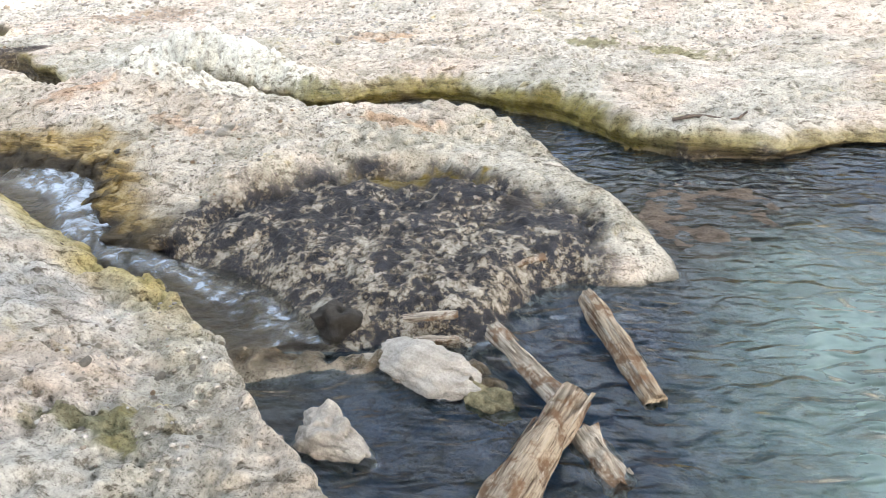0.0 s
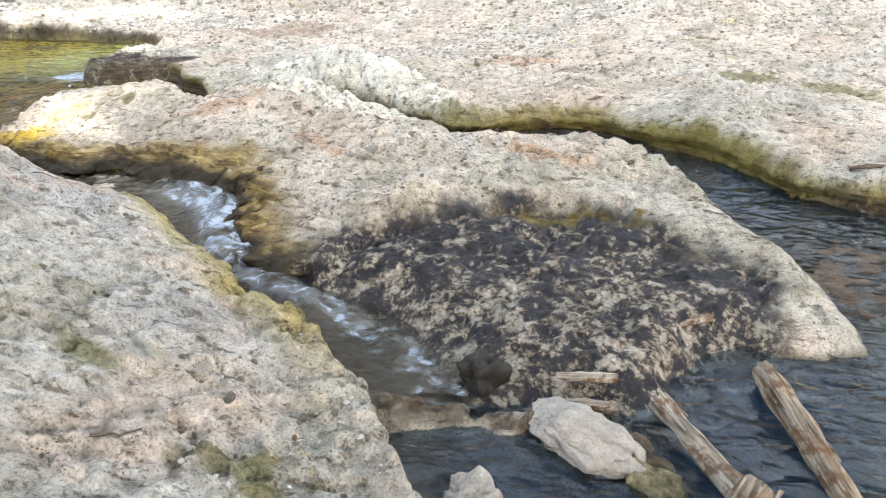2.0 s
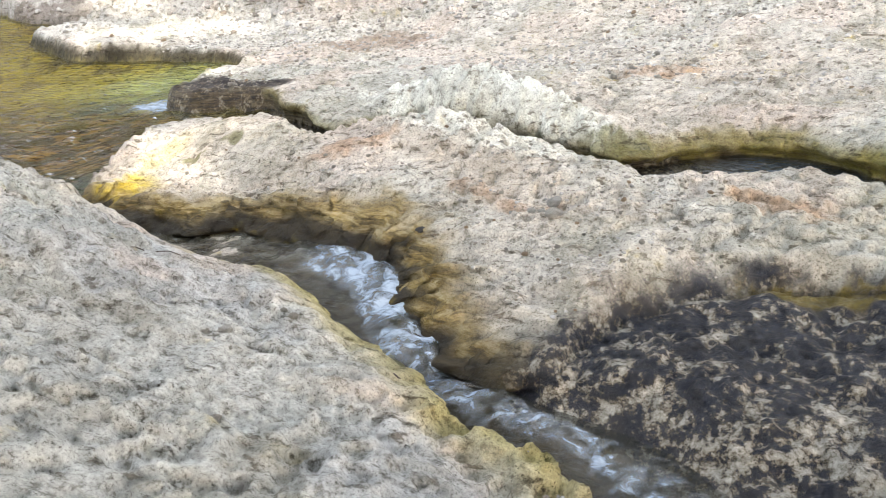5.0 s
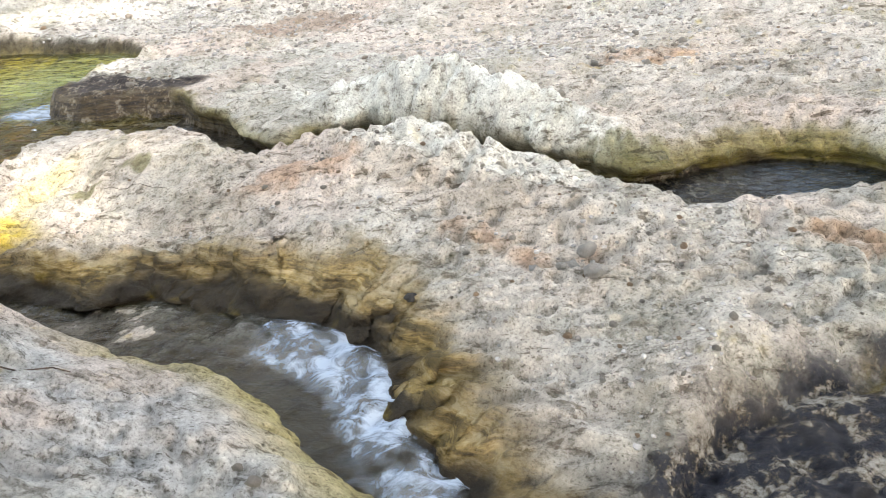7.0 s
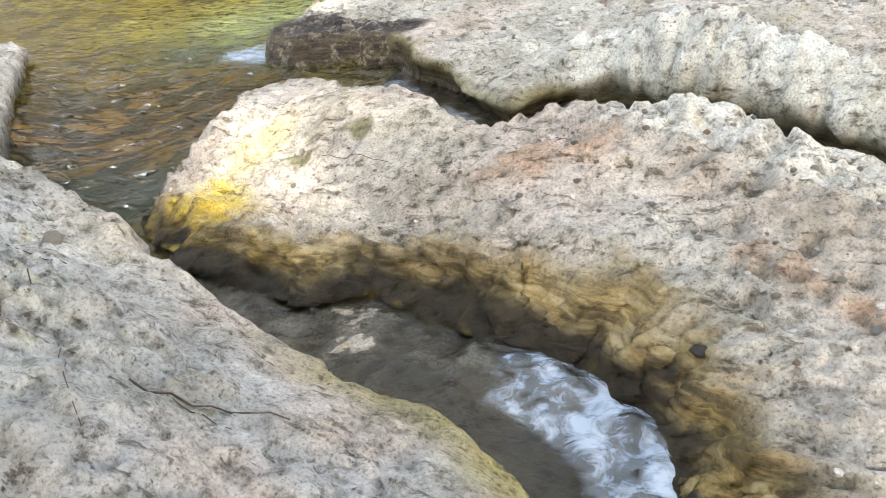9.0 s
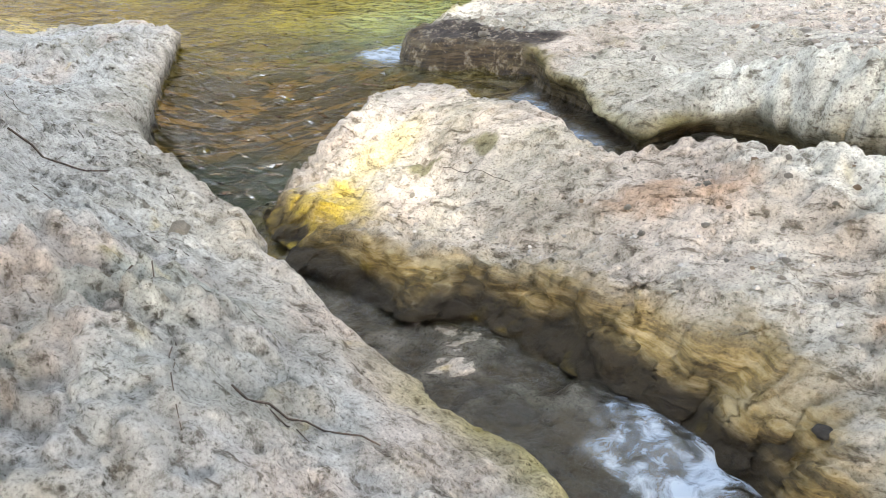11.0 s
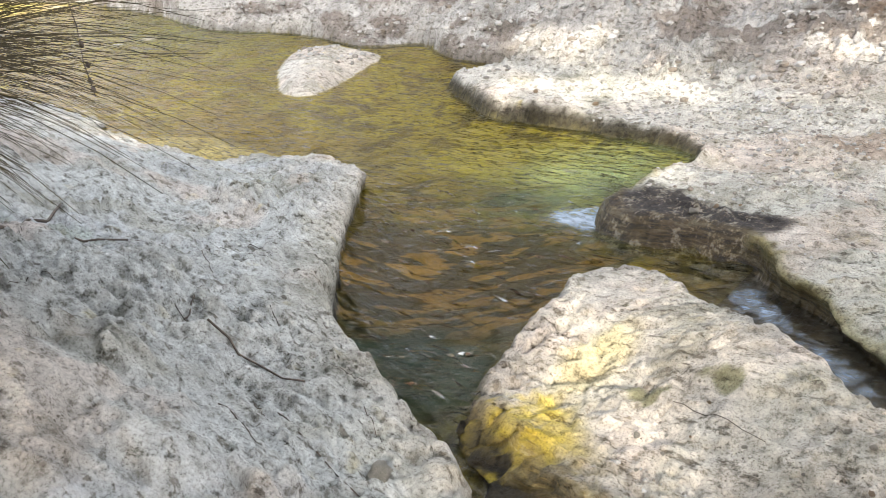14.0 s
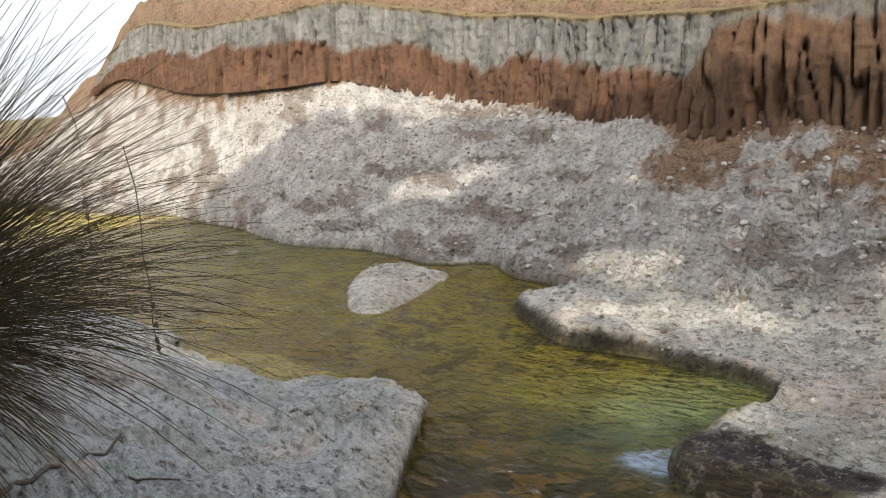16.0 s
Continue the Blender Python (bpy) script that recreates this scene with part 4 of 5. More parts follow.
def cliff_face():
    c = rounded(CLIFF, 8, False)
    c = c[(c[:, 0] > -37) & (c[:, 0] < 25)]
    seg = np.hypot(*np.diff(c, axis=0).T)
    dist = np.concatenate([[0], np.cumsum(seg)])
    s = np.arange(0, dist[-1], 0.045)
    px, py = np.interp(s, dist, c[:, 0]), np.interp(s, dist, c[:, 1])
    dx, dy = np.gradient(px, s), np.gradient(py, s)
    nx, ny = dy, -dx
    h = np.linspace(0, 1, 56)
    S, H = np.meshgrid(s, h)
    base = np.array([ground_at(a, b - 0.25) for a, b in zip(px, py)])
    k = np.exp(-((np.arange(81) - 40) / 18.0) ** 2)
    base = np.convolve(np.pad(base, 40, mode="edge"), k / k.sum(), "valid")
    tall = 1.85 + 0.12 * fbm(s, 0 * s, 3.0, 3, 301) + 0.3 * sm(-9, -7, px) - 1.2 * sm(-30, -36.5, px)
    split = 0.5 + 0.22 * fbm(s, 0 * s, 2.2, 3, 303) + 0.35 * sm(-10.4, -9.7, px)
    # eroded columns: deeper gullies below, cracked prisms above
    warp = S + 0.10 * fbm(S, H * 1.5, 0.7, 3, 305)
    low = np.abs(fbm(warp, H * 0.25, 0.24, 2, 307))
    high = np.abs(fbm(warp * 1.3, H * 0.12, 0.26, 2, 309))
    lower = sm(split + 0.06, split - 0.05, H + 0.08 * fbm(S, H * 0 + 1, 0.3, 3, 311))
    gully = np.where(low < 0.13, 1 - low / 0.13, 0) ** 1.2
    crack = np.where(high < 0.09, 1 - high / 0.09, 0)
    out = 0.50 - 0.42 * H - 0.34 * gully * lower + 0.08 * lower + 0.10 * low * lower - 0.22 * crack * (1 - lower) + 0.10 * fbm(S, H * 2.0, 0.5, 4, 313) + 0.05 * fbm(S, H * 3, 0.12, 3, 315)
    out = out + 0.12 * sm(0.93, 1.0, H) * (1 + fbm(S, H, 0.3, 3, 317)) - 0.5 * sm(0.97, 1.0, H)
    zz = base[None] - 0.35 + (tall[None] + 0.35) * H
    X3, Y3 = px[None] + nx[None] * out, py[None] + ny[None] * out
    me, _ = sheet("cliff_face", s, h, zz)
    co = np.stack([X3, Y3, zz], -1).reshape(-1, 3)
    me.vertices.foreach_set("co", co.astype(np.float32).ravel())
    me.update()
    rust = np.array((0.135, 0.072, 0.042)) * (1 + 0.35 * fbm(S, H * 2, 0.5, 4, 321))[..., None]
    tan = np.array((0.14, 0.10, 0.062)) * (1 + 0.3 * fbm(S, H * 2, 0.4, 4, 322))[..., None]
    grey = np.array((0.21, 0.215, 0.21)) * (1 + 0.4 * fbm(S, H * 0.5, 0.3, 4, 323))[..., None]
    east = sm(-11.0, -9.8, px)[None, :, None] * (0.5 + 0.5 * sm(-0.2, 0.2, fbm(S, H, 0.8, 3, 324)))[..., None]
    lo3 = lower[..., None]
    warm = rust * (1 - 0.5 * east) + tan * 0.5 * east
    col = warm * lo3 + (grey * (1 - 0.35 * east) + tan * 0.35 * east) * (1 - lo3)
    cap = sm(0.9, 0.97, H)[..., None]
    col = col * (1 - cap) + np.array((0.24, 0.19, 0.10)) * cap
    put_attr(me, "tint", np.clip(col, 0.01, 0.9))
    me.materials.append(cliff_material())
    return tagged(new("cliff", me), "fluted earth cliff, rust below and grey above", "cliff", kind="structure")


cliff_face()


# ---- driftwood ----
def log_mesh(bm, length, r0, r1, seed, bite=0.25, flat=0.8):
    """A weathered split log along x, knotted, gnawed at both ends."""
    rs = random.Random(seed)
    rings, sides = 26, 18
    off = rs.uniform(0, 90)
    rows = []
    for i in range(rings):
        t = i / (rings - 1)
        row = []
        for j in range(sides):
            a = 2 * math.pi * j / sides
            r = r0 + (r1 - r0) * t
            v = Vector((t * 5 + off, math.cos(a) * 1.6, math.sin(a) * 1.6))
            g = Vector((t * 1.2 + off, math.cos(a) * 5, math.sin(a) * 5))
            r *= 1 + 0.38 * noise.noise(v) + 0.30 * noise.noise(g)
            x = length * (t - 0.5)
            if i in (0, rings - 1):
                x += bite * r * noise.noise(Vector((a * 2 + off, 1, 2))) * 2 * (1 if i else -1)
            row.append(bm.verts.new((x, r * math.cos(a), r * math.sin(a) * flat)))
        rows.append(row)
    for p, q in zip(rows[:-1], rows[1:]):
        for j in range(sides):
            bm.faces.new((p[j], p[(j + 1) % sides], q[(j + 1) % sides], q[j])).smooth = True
    for row, turn in ((rows[0], True), (rows[-1], False)):
        c = Vector()
        for v in row:
            c += v.co / sides
        mid = bm.verts.new(c + Vector((0.15 * r0 * (1 if turn else -1), 0, 0)))
        for j in range(sides):
            f = (row[j], mid, row[(j + 1) % sides]) if turn else (row[(j + 1) % sides], mid, row[j])
            bm.faces.new(f)
    bmesh.ops.recalc_face_normals(bm, faces=bm.faces)


def splinters(bm, length, r, seed, count):
    """Loose slivers of wood along the top of a log."""
    rs = random.Random(seed)
    for _ in range(count):
        x, a = rs.uniform(-0.45, 0.4) * length, rs.uniform(0.2, 2.9)
        l, w = rs.uniform(0.12, 0.3) * length, rs.uniform(0.004, 0.012)
        y, z = r * 1.0 * math.cos(a), r * 0.82 * math.sin(a)
        v = [bm.verts.new((x + u * l, y + q * w, z + k)) for u, q, k in ((-0.5, -1, -0.01), (0.5, -0.4, 0.004), (0.5, 0.4, 0.004), (-0.5, 1, -0.01), (-0.3, 0, 0.012), (0.5, 0, 0.012))]
        for f in ((0, 1, 5, 4), (4, 5, 2, 3), (0, 4, 3), (1, 2, 5), (0, 3, 2, 1)):
            bm.faces.new([v[i] for i in f])


def add_log(name, a, b, r0, r1, mat, label, seed, flat=0.8, chips=14):
    a, b = Vector(a), Vector(b)
    base = tagged(new(name), label, "log")
    base.matrix_world = Matrix.Translation((a + b) / 2) @ (b - a).to_track_quat("X", "Z").to_matrix().to_4x4()
    bm = bmesh.new()
    log_mesh(bm, (b - a).length, r0, r1, seed, flat=flat)
    part("trunk", bm, mat, base)
    for k in range(chips // 2):
        bm = bmesh.new()
        splinters(bm, (b - a).length, (r0 + r1) / 2, seed + 5 + k * 3, 1)
        part("splinter", bm, GREY_WOOD, base)
    return base


add_log("driftwood_log", (0.745, 3.72, -0.03), (0.94, 2.93, -0.09), 0.058, 0.052, WOOD, "rotten brown driftwood log lying half in the pool", 3)
add_log("driftwood_log", (0.25, 3.36, 0.0), (0.55, 2.86, -0.06), 0.045, 0.058, GREY_WOOD, "grey weathered driftwood log against the pale rock", 5)
add_log("driftwood_log", (0.58, 2.88, -0.02), (0.16, 2.08, -0.03), 0.07, 0.10, WOOD, "thick pale rotten log reaching out of the pool", 8, 0.8, 26)
add_log("wood_chunk", (0.60, 2.74, -0.10), (0.72, 2.46, -0.13), 0.075, 0.06, GREY_WOOD, "bleached stump of wood sunk in the pool", 11, 0.7, 8)
# pale crust of the shelf, built with the log mesh and wood
add_log("shelf_crust", (0.28, 3.92, 0.02), (0.55, 4.08, 0.02), 0.022, 0.035, GREY_WOOD, "bleached slab of wood on the wet shelf", 13, 0.5, 8)


def plank_mesh(bm, l, w, h, seed):
    rs = random.Random(seed)
    rows = []
    for i in range(9):
        x = l * (i / 8 - 0.5)
        k = 1 - 0.35 * abs(i / 4 - 1) ** 3
        y = 0.06 * w * rs.uniform(-1, 1)
        rows.append([bm.verts.new((x, y + sy * w / 2 * k * rs.uniform(0.85, 1.1), sz * h / 2 * rs.uniform(0.8, 1.2))) for sy, sz in ((-1, -1), (1, -1), (1, 1), (0, 1.4), (-1, 1))])
    for p, q in zip(rows[:-1], rows[1:]):
        for j in range(5):
            bm.faces.new((p[j], p[(j + 1) % 5], q[(j + 1) % 5], q[j]))
    bm.faces.new(rows[0][::-1])
    bm.faces.new(rows[-1])
    bmesh.ops.recalc_face_normals(bm, faces=bm.faces)


def add_plank(x, y, l, w, h, turn, lift, mat, label, seed):
    bm = bmesh.new()
    plank_mesh(bm, l, w, h, seed)
    ob = part("wood_slab", bm, mat)
    ob.matrix_world = pose(x, y, ground_at(x, y) + lift, 0, -3, turn)
    return tagged(ob, label, "wood", "driftwood slabs on the shelf")


add_plank(-0.05, 3.45, 0.27, 0.055, 0.02, 3, 0.055, GREY_WOOD, "narrow bleached slab of wood on wet rock", 2)
add_plank(-0.02, 3.36, 0.22, 0.05, 0.03, -4, 0.02, GREY_WOOD, "grey splintered slab of wood on wet rock", 4)


# ---- rocks ----
def rock_mesh(bm, size, seed, detail=3, rough=0.3):
    bmesh.ops.create_icosphere(bm, subdivisions=detail, radius=1)
    off = Vector((seed * 3.7, seed * 1.3, seed * 7.1))
    for v in bm.verts:
        d = v.co.normalized()
        r = 1 + rough * noise.noise(d * 1.3 + off) + rough * 0.5 * noise.noise(d * 3.1 + off) + rough * 0.25 * noise.noise(d * 7 + off)
        v.co = Vector((d.x * r * size[0], d.y * r * size[1], d.z * r * size[2]))
    for f in bm.faces:
        f.smooth = detail > 2
    return bm


def add_rock(name, x, y, z, size, turn, mat, label, seed, detail=4, rough=0.3):
    bm = rock_mesh(bmesh.new(), size, seed, detail, rough)
    ob = part(name, bm, mat)
    ob.matrix_world = pose(x, y, z, 0, 0, turn)
    return tagged(ob, label, "rock")


add_rock("boulder", -0.04, 3.15, -0.08, (0.25, 0.15, 0.10), -35, WHITE_STONE, "smooth pale boulder at the edge of the pool", 2, 5, 0.36)
add_rock("mossy_rock", 0.22, 2.97, -0.13, (0.17, 0.09, 0.08), -35, stone_material("mossy_stone", (0.05, 0.05, 0.02), (0.42, 0.38, 0.24), 22), "low mossy rock beside the pale boulder", 9, 4, 0.4)
add_rock("dark_rock", -0.52, 3.5, -0.04, (0.11, 0.10, 0.10), 20, DARK_STONE, "black wet rock in the spill of the stream", 4, 4, 0.5)
add_rock("bank_rock", -0.42, 2.68, -0.10, (0.17, 0.10, 0.13), -30, WHITE_STONE, "pale crusted rock at the foot of the bank", 6, 5, 0.4)
add_rock("black_stone", -2.50, 5.66, ground_at(-2.50, 5.66) + 0.02, (0.034, 0.027, 0.022), 0, DARK_STONE, "small black stone on the rim of the island", 5, 3)

def pale(x, y):
    i, j = int(np.clip(np.searchsorted(GX, x), 0, len(GX) - 1)), int(np.clip(np.searchsorted(GY, y), 0, len(GY) - 1))
    return COLOUR[j, i].sum() > 0.75 and SOUTH[j, i] * (DEP["island"][j, i] < 0.5) < 0.3


PEBBLES = []
for i in range(5):
    bm = rock_mesh(bmesh.new(), (1, 0.8, 0.6), 20 + i, 2, 0.35)
    me = bpy.data.meshes.new("pebble")
    bm.to_mesh(me)
    bm.free()
    me.materials.append((PALE_STONE, WHITE_STONE, PALE_STONE, stone_material("grey_stone", (0.16, 0.155, 0.14), (0.34, 0.32, 0.28)), stone_material("brown_stone", (0.2, 0.14, 0.09), (0.38, 0.29, 0.2)))[i])
    PEBBLES.append(me)


def pebble(x, y, size, kind, rs, name="pebble", label="small pale pebble lying on the rock", group="pebbles on the rock"):
    ob = new(name, PEBBLES[kind])
    ob.matrix_world = pose(x, y, ground_at(x, y) + size * 0.25, rs.uniform(-20, 20), rs.uniform(-20, 20), rs.uniform(0, 360)) @ Matrix.Scale(size, 4)
    return tagged(ob, label, "pebble", group)


rs = random.Random(7)
for x, y, size in ((-1.95, 5.80, 0.03), (-1.78, 5.83, 0.045), (-1.69, 5.66, 0.055), (-1.71, 5.9, 0.05), (-1.83, 5.75, 0.03)):
    pebble(x, y, size, 1, rs, "stone", "rounded white stone below the white crest", "stones on the island")
for x, y, size, k in ((-2.82, 4.43, 0.028, 0), (-3.1, 2.91, 0.03, 3), (-2.71, 3.47, 0.04, 0), (-1.2, 2.96, 0.025, 3), (-3.04, 4.19, 0.035, 1), (-2.9, 4.5, 0.02, 0), (-1.45, 2.85, 0.03, 3), (-1.3, 2.45, 0.03, 3), (-5.2, 5.55, 0.06, 0)):
    pebble(x, y, size, k, rs, "stone", "rough grey stone lying on the bank", "stones on the bank")
count = 0
while count < 150:
    x, y = rs.uniform(-7.0, -0.6), rs.uniform(2.4, 7.0)
    if ground_at(x, y) > 0.04 and pale(x, y):
        pebble(x, y, rs.choice((0.008, 0.011, 0.014, 0.02)), rs.choice((0, 0, 2, 3, 3, 4)), rs)
        count += 1
count = 0
while count < 90:
    x, y = rs.uniform(-9, 2.0), rs.uniform(8.6, 13.5)
    if ground_at(x, y) > 0.03:
        pebble(x, y, rs.choice((0.012, 0.018, 0.026, 0.04)), rs.choice((0, 1, 2, 3, 4)), rs, "stone", "loose stone on the far bank", "stones on the far bank")
        count += 1


def scree(name, label, count, seed, area, sizes, mat):
    """Loose rubble, joined: many small angular stones on the slope."""
    rr = np.random.RandomState(seed)
    x, y = rr.uniform(area[0], area[1], count * 3), rr.uniform(area[2], area[3], count * 3)
    dens = fbm(x, y, 1.3, 4, seed)
    c = rounded(CLIFF, 4, False)
    ok = (rr.uniform(-0.5, 0.4, count * 3) < dens) & (y < np.interp(x, c[:, 0], c[:, 1]) - 0.1)
    x, y = x[ok][:count], y[ok][:count]
    z = np.array([ground_at(a, b) for a, b in zip(x, y)])
    keep = (z > water_level(x, y) + 0.06) & ((y > 12) | np.array([pale(a, b) for a, b in zip(x, y)]))
    x, y, z = x[keep], y[keep], z[keep]
    r = rr.choice(sizes, len(x)) * rr.uniform(0.6, 1.3, len(x))
    ball = bmesh.new()
    bmesh.ops.create_icosphere(ball, subdivisions=1, radius=1)
    base = np.array([tuple(q.co) for q in ball.verts]) * (1, 0.85, 0.6)
    faces = np.array([[q.index for q in f.verts] for f in ball.faces])
    ball.free()
    v = base[None] * rr.uniform(0.65, 1.3, (len(x), 12, 3))
    t = rr.uniform(0, 6.28, len(x))
    ct, st = np.cos(t)[:, None], np.sin(t)[:, None]
    v = np.stack([v[..., 0] * ct - v[..., 1] * st, v[..., 0] * st + v[..., 1] * ct, v[..., 2]], -1) * r[:, None, None] + np.stack([x, y, z + 0.1 * r], -1)[:, None]
    f = (faces[None] + 12 * np.arange(len(x))[:, None, None]).reshape(-1, 3)
    me = bpy.data.meshes.new(name)
    me.from_pydata(v.reshape(-1, 3).tolist(), [], f.tolist())
    me.materials.append(mat)
    return tagged(new(name, me), label, "rubble", kind="stuff")


def rubble_material():
    m, n, l, p = material("rubble")
    g = n.new("ShaderNodeNewGeometry")
    c = ramp(n, l, g.outputs["Random Per Island"], [(0, (0.2, 0.17, 0.14)), (0.6, (0.34, 0.33, 0.315)), (1, (0.5, 0.49, 0.47))])
    t = noise_node(n, l, 40, 5, 0.7)
    l.new(mix(n, l, "MULTIPLY", 0.6, c, ramp(n, l, t.outputs["Fac"], [(0.3, (0.6, 0.6, 0.6)), (0.7, (1.1, 1.1, 1.1))])), p.inputs["Base Color"])
    p.inputs["Roughness"].default_value = 0.95
    return m


RUBBLE = rubble_material()
scree("scree", "pale angular rubble strewn over the slope below the cliff", 7000, 401, (-24, 3, 12.4, 18.5), (0.015, 0.02, 0.03, 0.06), RUBBLE)
scree("gravel", "fine pale gravel strewn on the far bank", 5000, 403, (-8, 4, 8.8, 13.0), (0.012, 0.018, 0.03), RUBBLE)
scree("grit", "fine pale grit strewn on the near bank", 5000, 405, (-8.5, -0.8, 2.3, 6.5), (0.006, 0.009, 0.014), RUBBLE)


# ---- twigs, sticks ----
def tube(bm, points, r0, r1, sides=5):
    rows = []
    pts = [Vector(p) for p in points]
    for i, p in enumerate(pts):
        d = (pts[min(i + 1, len(pts) - 1)] - pts[max(i - 1, 0)]).normalized()
        q = d.to_track_quat("Z", "Y")
        r = r0 + (r1 - r0) * i / max(1, len(pts) - 1)
        rows.append([bm.verts.new(p + q @ Vector((r * math.cos(6.2832 * j / sides), r * math.sin(6.2832 * j / sides), 0))) for j in range(sides)])
    for p, q in zip(rows[:-1], rows[1:]):
        for j in range(sides):
            bm.faces.new((p[j], p[(j + 1) % sides], q[(j + 1) % sides], q[j])).smooth = True
    bm.faces.new(rows[0][::-1])
    bm.faces.new(rows[-1])


def on_ground(a, b, n, lift, wob, seed):
    rr = random.Random(seed)
    out = []
    for i in range(n):
        t = i / (n - 1)
        x, y = a[0] + (b[0] - a[0]) * t + rr.uniform(-wob, wob), a[1] + (b[1] - a[1]) * t + rr.uniform(-wob, wob)
        out.append((x, y, ground_at(x, y) + lift))
    return out


def add_stick(name, label, a, b, r, seed, fork=None, mat=TWIG, wob=0.012):
    base = tagged(new(name), label, "twig", "fallen twigs")
    base.location = (*a, ground_at(*a))
    inv = Matrix.Translation(-Vector(base.location))
    bm = bmesh.new()
    tube(bm, on_ground(a, b, 9, r * 1.3, wob, seed), r, r * 0.6)
    bm.transform(inv)
    part("stem", bm, mat, base)
    if fork:
        bm = bmesh.new()
        tube(bm, on_ground(fork[0], fork[1], 6, r * 1.2, wob, seed + 1), r * 0.7, r * 0.3)
        bm.transform(inv)
        part("side_shoot", bm, mat, base)


add_stick("stick", "dark dead stick lying on the far bank", (1.71, 6.1), (2.33, 6.27), 0.016, 1, ((1.8, 6.12), (2.1, 6.25)))
add_stick("twig", "thin forked twig lying on the bank", (-4.11, 4.76), (-3.68, 4.9), 0.0045, 2, ((-4.02, 4.79), (-3.78, 4.76)), wob=0.005)
add_stick("twig", "thin dark twig lying on the bank", (-6.49, 5.59), (-5.78, 5.66), 0.007, 3, ((-6.49, 5.59), (-6.95, 5.94)), wob=0.03)
add_stick("twig", "long thin twig lying on the bank", (-5.71, 5.46), (-4.82, 5.34), 0.0035, 4, wob=0.004)
add_stick("twig", "dark twig lying on the bank", (-5.06, 4.43), (-4.84, 4.52), 0.009, 5)
add_stick("twig", "curled grey twig lying on the bank", (-4.88, 4.93), (-4.79, 5.02), 0.006, 6, ((-4.86, 4.98), (-4.78, 5.0)))
add_stick("twig", "short dark twig lying on the bank", (-1.75, 2.42), (-1.62, 2.5), 0.006, 7)
add_stick("twig", "thin twig on the bank by the channel", (-2.35, 4.3), (-2.05, 4.2), 0.006, 8)
add_stick("branch", "dark dead branch lying on the bank beside the tussock", (-7.3, 4.85), (-8.9, 6.1), 0.016, 9, ((-8.2, 5.5), (-7.7, 6.1)), wob=0.05)


rt = random.Random(91)
for k in range(34):
    x, y = rt.uniform(-8.6, -4.2), rt.uniform(4.6, 7.4)
    ang, ln = rt.uniform(-0.9, 0.5), rt.uniform(0.12, 0.5)
    q = (x + ln * math.cos(ang), y + ln * math.sin(ang))
    if ground_at(x, y) > 0.1 and ground_at(*q) > 0.1:
        add_stick("twig", "thin dark dead twig lying on the bank", (x, y), q, rt.uniform(0.0018, 0.0032), 100 + k, None, TWIG, 0.008)


# ---- the grass tussock ----
def tussock(x, y, z):
    base = tagged(new("grass_tussock"), "large dry tussock of dark wiry arching grass", "grass")
    base.location = (x, y, z)
    rr = random.Random(31)
    bm = bmesh.new()
    for i in range(4600):
        a, spread = rr.uniform(0, 2 * math.pi), rr.random() ** 0.7
        r0 = rr.uniform(0, 0.22)
        l = rr.uniform(1.0, 1.75)
        p = Vector((r0 * math.cos(a), r0 * math.sin(a), rr.uniform(-0.05, 0.1)))
        lean = 0.15 + 1.55 * spread + rr.uniform(-0.1, 0.1)
        a += rr.uniform(-0.5, 0.5)
        d = Vector((math.cos(a) * math.sin(lean), math.sin(a) * math.sin(lean), math.cos(lean)))
        l *= 0.62 if lean > 1.35 else 1.12
        droop = rr.uniform(0.02, 0.16) * (0.5 + spread)
        w = rr.uniform(0.0022, 0.0042)
        side = d.cross(Vector((0, 0, 1))).normalized()
        rows, n = [], 8
        for k in range(n):
            rows.append((p.copy(), w * (1 - (k / n) ** 2 * 0.8)))
            p = p + d * (l / n)
            d = (d + Vector((rr.uniform(-0.03, 0.03), rr.uniform(-0.03, 0.03), -droop))).normalized()
        up = side.cross(d).normalized()
        prev = None
        for q, ww in rows:
            cur = [bm.verts.new(q - side * ww), bm.verts.new(q + up * ww), bm.verts.new(q + side * ww)]
            if prev:
                for j in range(3):
                    bm.faces.new((prev[j], prev[(j + 1) % 3], cur[(j + 1) % 3], cur[j]))
            prev = cur
    part("foliage", bm, BLADE, base)["kind"] = "stuff"
    bm = rock_mesh(bmesh.new(), (0.3, 0.3, 0.22), 44, 3, 0.3)
    part("crown", bm, TWIG, base, "dense dark root crown")
    return base


tussock(-7.1, 4.38, ground_at(-7.1, 4.38) + 0.2)


def hanging_stem(x, y, top, low, seed):
    r2 = random.Random(seed)
    base = tagged(new("dead_stem"), "thin dead stem with seed heads hanging from the tussock", "stem", "dead stems")
    base.location = (x, y, top)
    bm = bmesh.new()
    tube(bm, [(-0.05, -0.06, 0.03), (-0.02, -0.02, 0.03)] + [(r2.uniform(-0.012, 0.012), r2.uniform(-0.012, 0.012), (low - top) * k / 6) for k in range(1, 7)], 0.003, 0.002)
    part("stem", bm, TWIG, base)
    for k in range(4):
        bm = rock_mesh(bmesh.new(), (0.012, 0.008, 0.014), seed + k, 2, 0.4)
        bmesh.ops.translate(bm, verts=bm.verts, vec=(r2.uniform(-0.02, 0.02), 0, (low - top) * r2.uniform(0.7, 1.0)))
        part("seed_head", bm, TWIG, base, "small dark seed head")


hanging_stem(-6.48, 5.41, 2.62, 1.78, 3)
hanging_stem(-6.75, 5.30, 2.85, 2.3, 5)


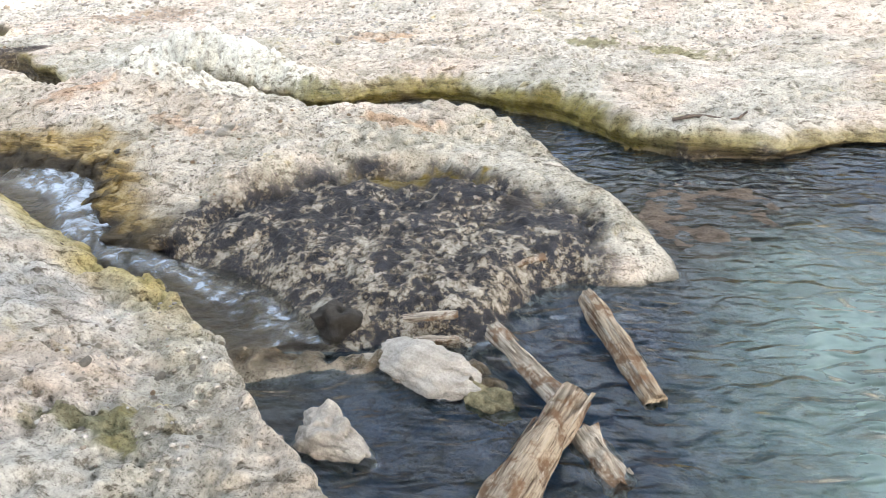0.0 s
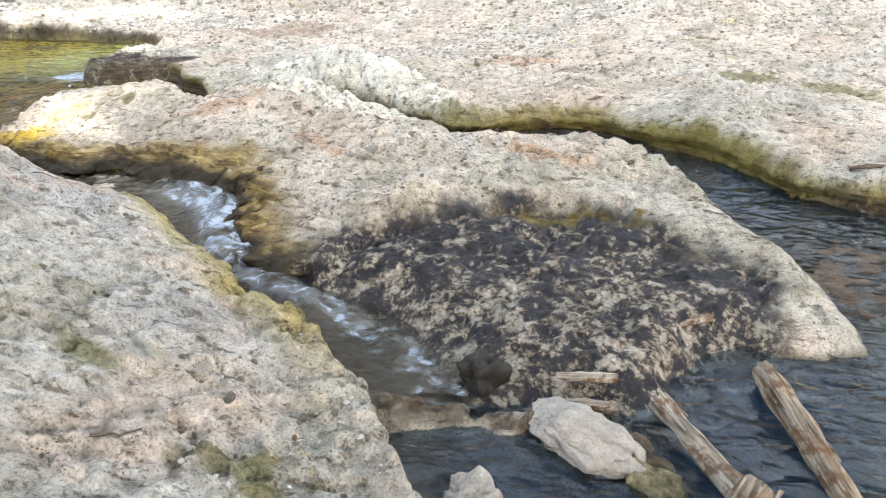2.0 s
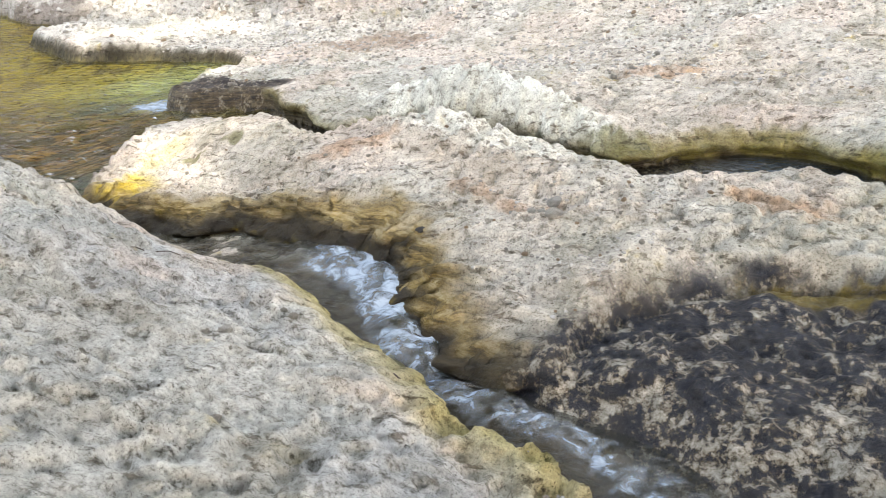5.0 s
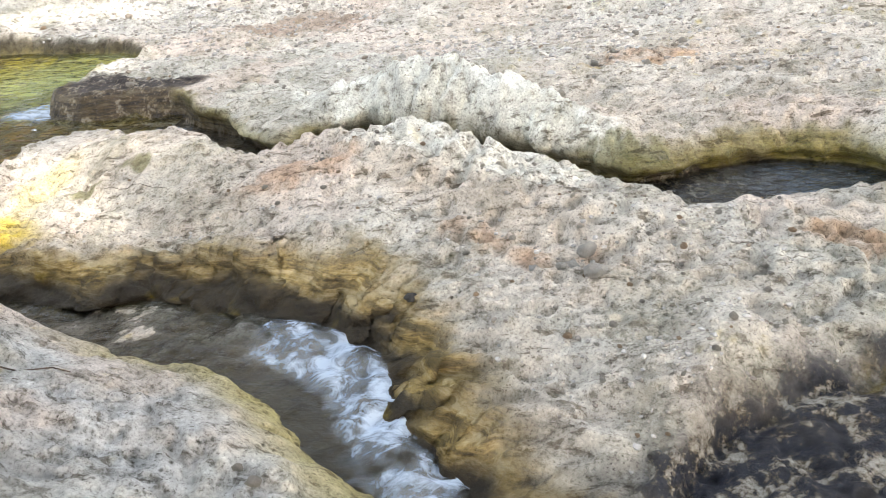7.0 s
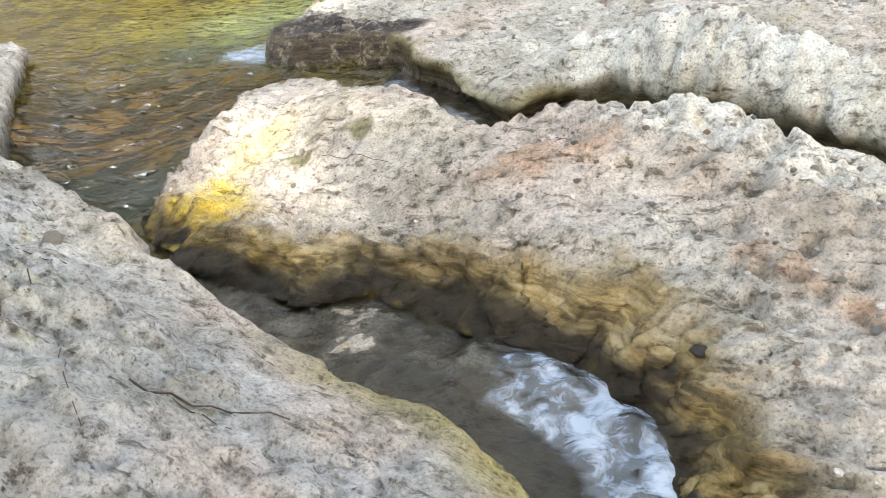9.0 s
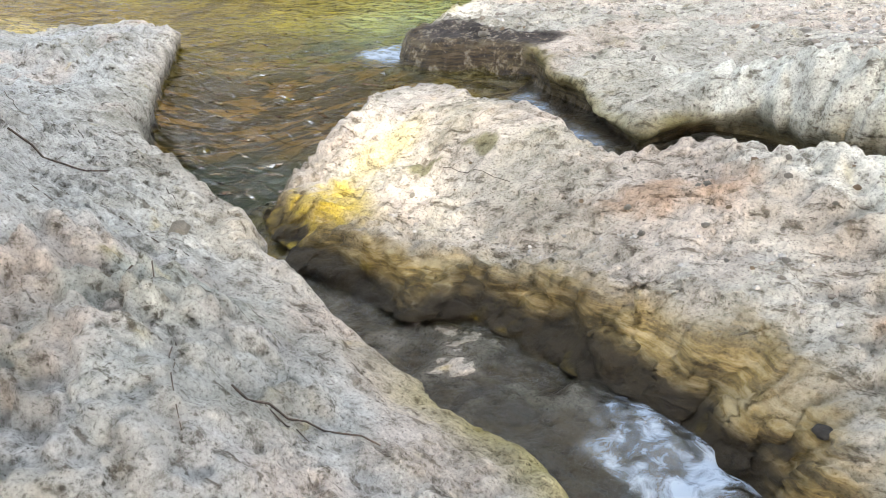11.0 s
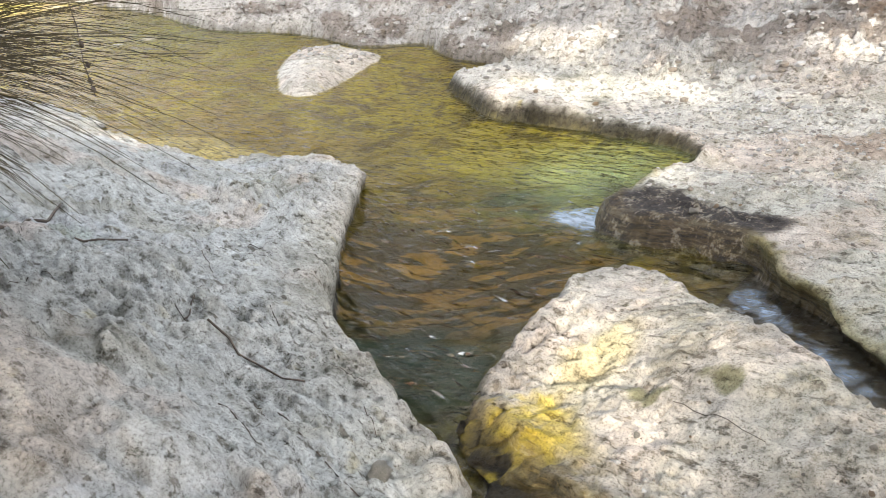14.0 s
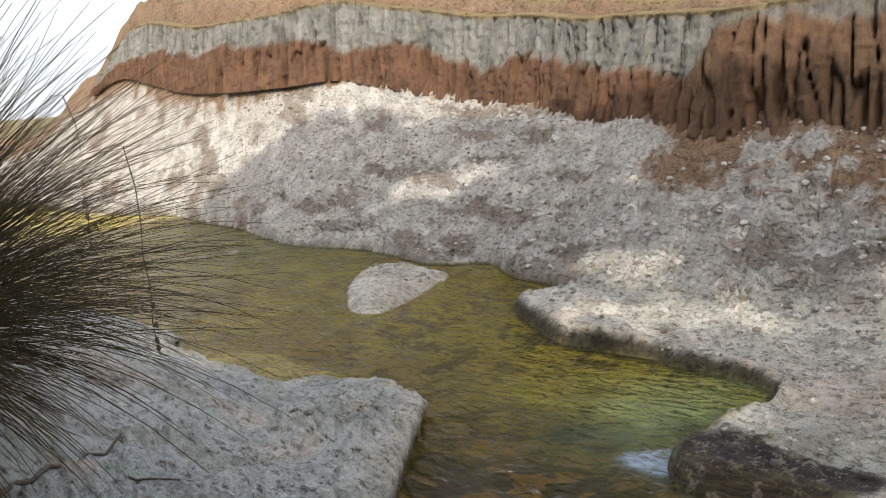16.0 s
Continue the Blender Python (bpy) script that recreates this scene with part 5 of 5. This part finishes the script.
# ---- trees that shade the place ----
LEAF = plain_material("tree_leaf", (0.05, 0.07, 0.015), (0.13, 0.14, 0.03), 3)
GOLD_LEAF = plain_material("yellow_leaf", (0.16, 0.15, 0.03), (0.34, 0.28, 0.05), 3)
BARK = plain_material("bark", (0.06, 0.045, 0.03), (0.16, 0.12, 0.09), 12)
GAPS = [(-5.2, 7.1, 0.42, 0.95), (-8.0, 10.6, 1.7, 0.65), (-8.6, 12.9, 1.3, 0.4), (-11.9, 9.1, 1.9, 0.9), (-14.5, 9.8, 1.2, 0.7), (-18, 18.2, 0.9, 0.9), (-5.2, 15.2, 1.8, 0.7), (-10.5, 14.8, 0.8, 0.5)]


def leaf_clump(bm, c, size, rr, leaves=5):
    for _ in range(leaves):
        p = c + Vector((rr.uniform(-1, 1), rr.uniform(-1, 1), rr.uniform(-0.6, 0.6))) * size * 0.8
        q = Euler((rr.uniform(0, 6.28), rr.uniform(0, 6.28), rr.uniform(0, 6.28))).to_matrix()
        l, w = size * rr.uniform(0.5, 0.9), size * rr.uniform(0.25, 0.45)
        v = [bm.verts.new(p + q @ Vector(k)) for k in ((-l, 0, 0), (0, -w, 0.1 * l), (l, 0, 0), (0, w, 0.1 * l))]
        bm.faces.new(v)


def tree(x, y, tall, clumps, leaf, label, rr, size):
    base = tagged(new("tree"), label, "tree", "trees round the springs")
    z = ground_at(x, y) - 0.1
    base.location = (x, y, z)
    bm = bmesh.new()
    tube(bm, [(0, 0, 0), (0.1, 0.05, tall * 0.3), (-0.05, 0.1, tall * 0.6), (0.1, 0, tall * 0.85)], 0.05 * tall * 0.5, 0.02 * tall * 0.5, 10)
    part("trunk", bm, BARK, base)
    for k in range(7):
        c = rr.choice(clumps) - Vector((x, y, z))
        bm = bmesh.new()
        a = Vector((0, 0, tall * rr.uniform(0.45, 0.8)))
        tube(bm, [a, a.lerp(c, 0.5) + Vector((0, 0, 0.3)), c], 0.08, 0.02, 6)
        part("limb", bm, BARK, base)
    bm = bmesh.new()
    for c in clumps:
        leaf_clump(bm, c - Vector((x, y, z)), size, rr)
    part("crown", bm, leaf, base)


rr = random.Random(77)
stands = [(-10.0, -15.0), (-2.0, -13.0), (6.0, -11.0), (13.0, -7.0), (20.0, -2.0)]
crowns = [[] for _ in stands]
for i in range(9000):
    gx, gy = rr.uniform(-26, 6), rr.uniform(-1, 22)
    open_sky = any(((gx - cx) / (rx + 0.5)) ** 2 + ((gy - cy) / (ry + 0.5)) ** 2 < 1 for cx, cy, rx, ry in GAPS)
    c = Vector((gx, gy, 0)) + TO_SUN * rr.uniform(26, 32)
    if not open_sky:
        crowns[min(range(5), key=lambda k: (c.x - stands[k][0]) ** 2 + (c.y - stands[k][1]) ** 2)].append(c)
for (x, y), clumps in zip(stands, crowns):
    tree(x, y, 13.0, clumps, LEAF, "tall spreading tree whose crown shades the springs", rr, 0.40)
for x, y, tall, mat in ((-26.5, 21.5, 3.4, GOLD_LEAF), (-23.0, 27.0, 9.0, GOLD_LEAF), (-19.0, 31.0, 13.0, LEAF), (-14.5, 30.0, 13.0, GOLD_LEAF), (-9.5, 31.0, 14.0, LEAF), (-4.5, 30.0, 12.0, GOLD_LEAF), (-29, 33, 14, GOLD_LEAF)):
    z = ground_at(x, y)
    clumps = []
    for k in range(int(90 * tall)):
        d = Vector((rr.gauss(0, 1), rr.gauss(0, 1), rr.gauss(0, 1))).normalized() * rr.uniform(0.45, 1.0)
        lump = 1 + 0.35 * noise.noise(d * 1.8 + Vector((x, y, 0)))
        clumps.append(Vector((x + d.x * tall * 0.33 * lump, y + d.y * tall * 0.33 * lump, z + tall * 0.62 + d.z * tall * 0.40 * lump)))
    tree(x, y, tall, clumps, mat, "leafy tree in the sun above the cliff", rr, 0.14 + 0.02 * tall)
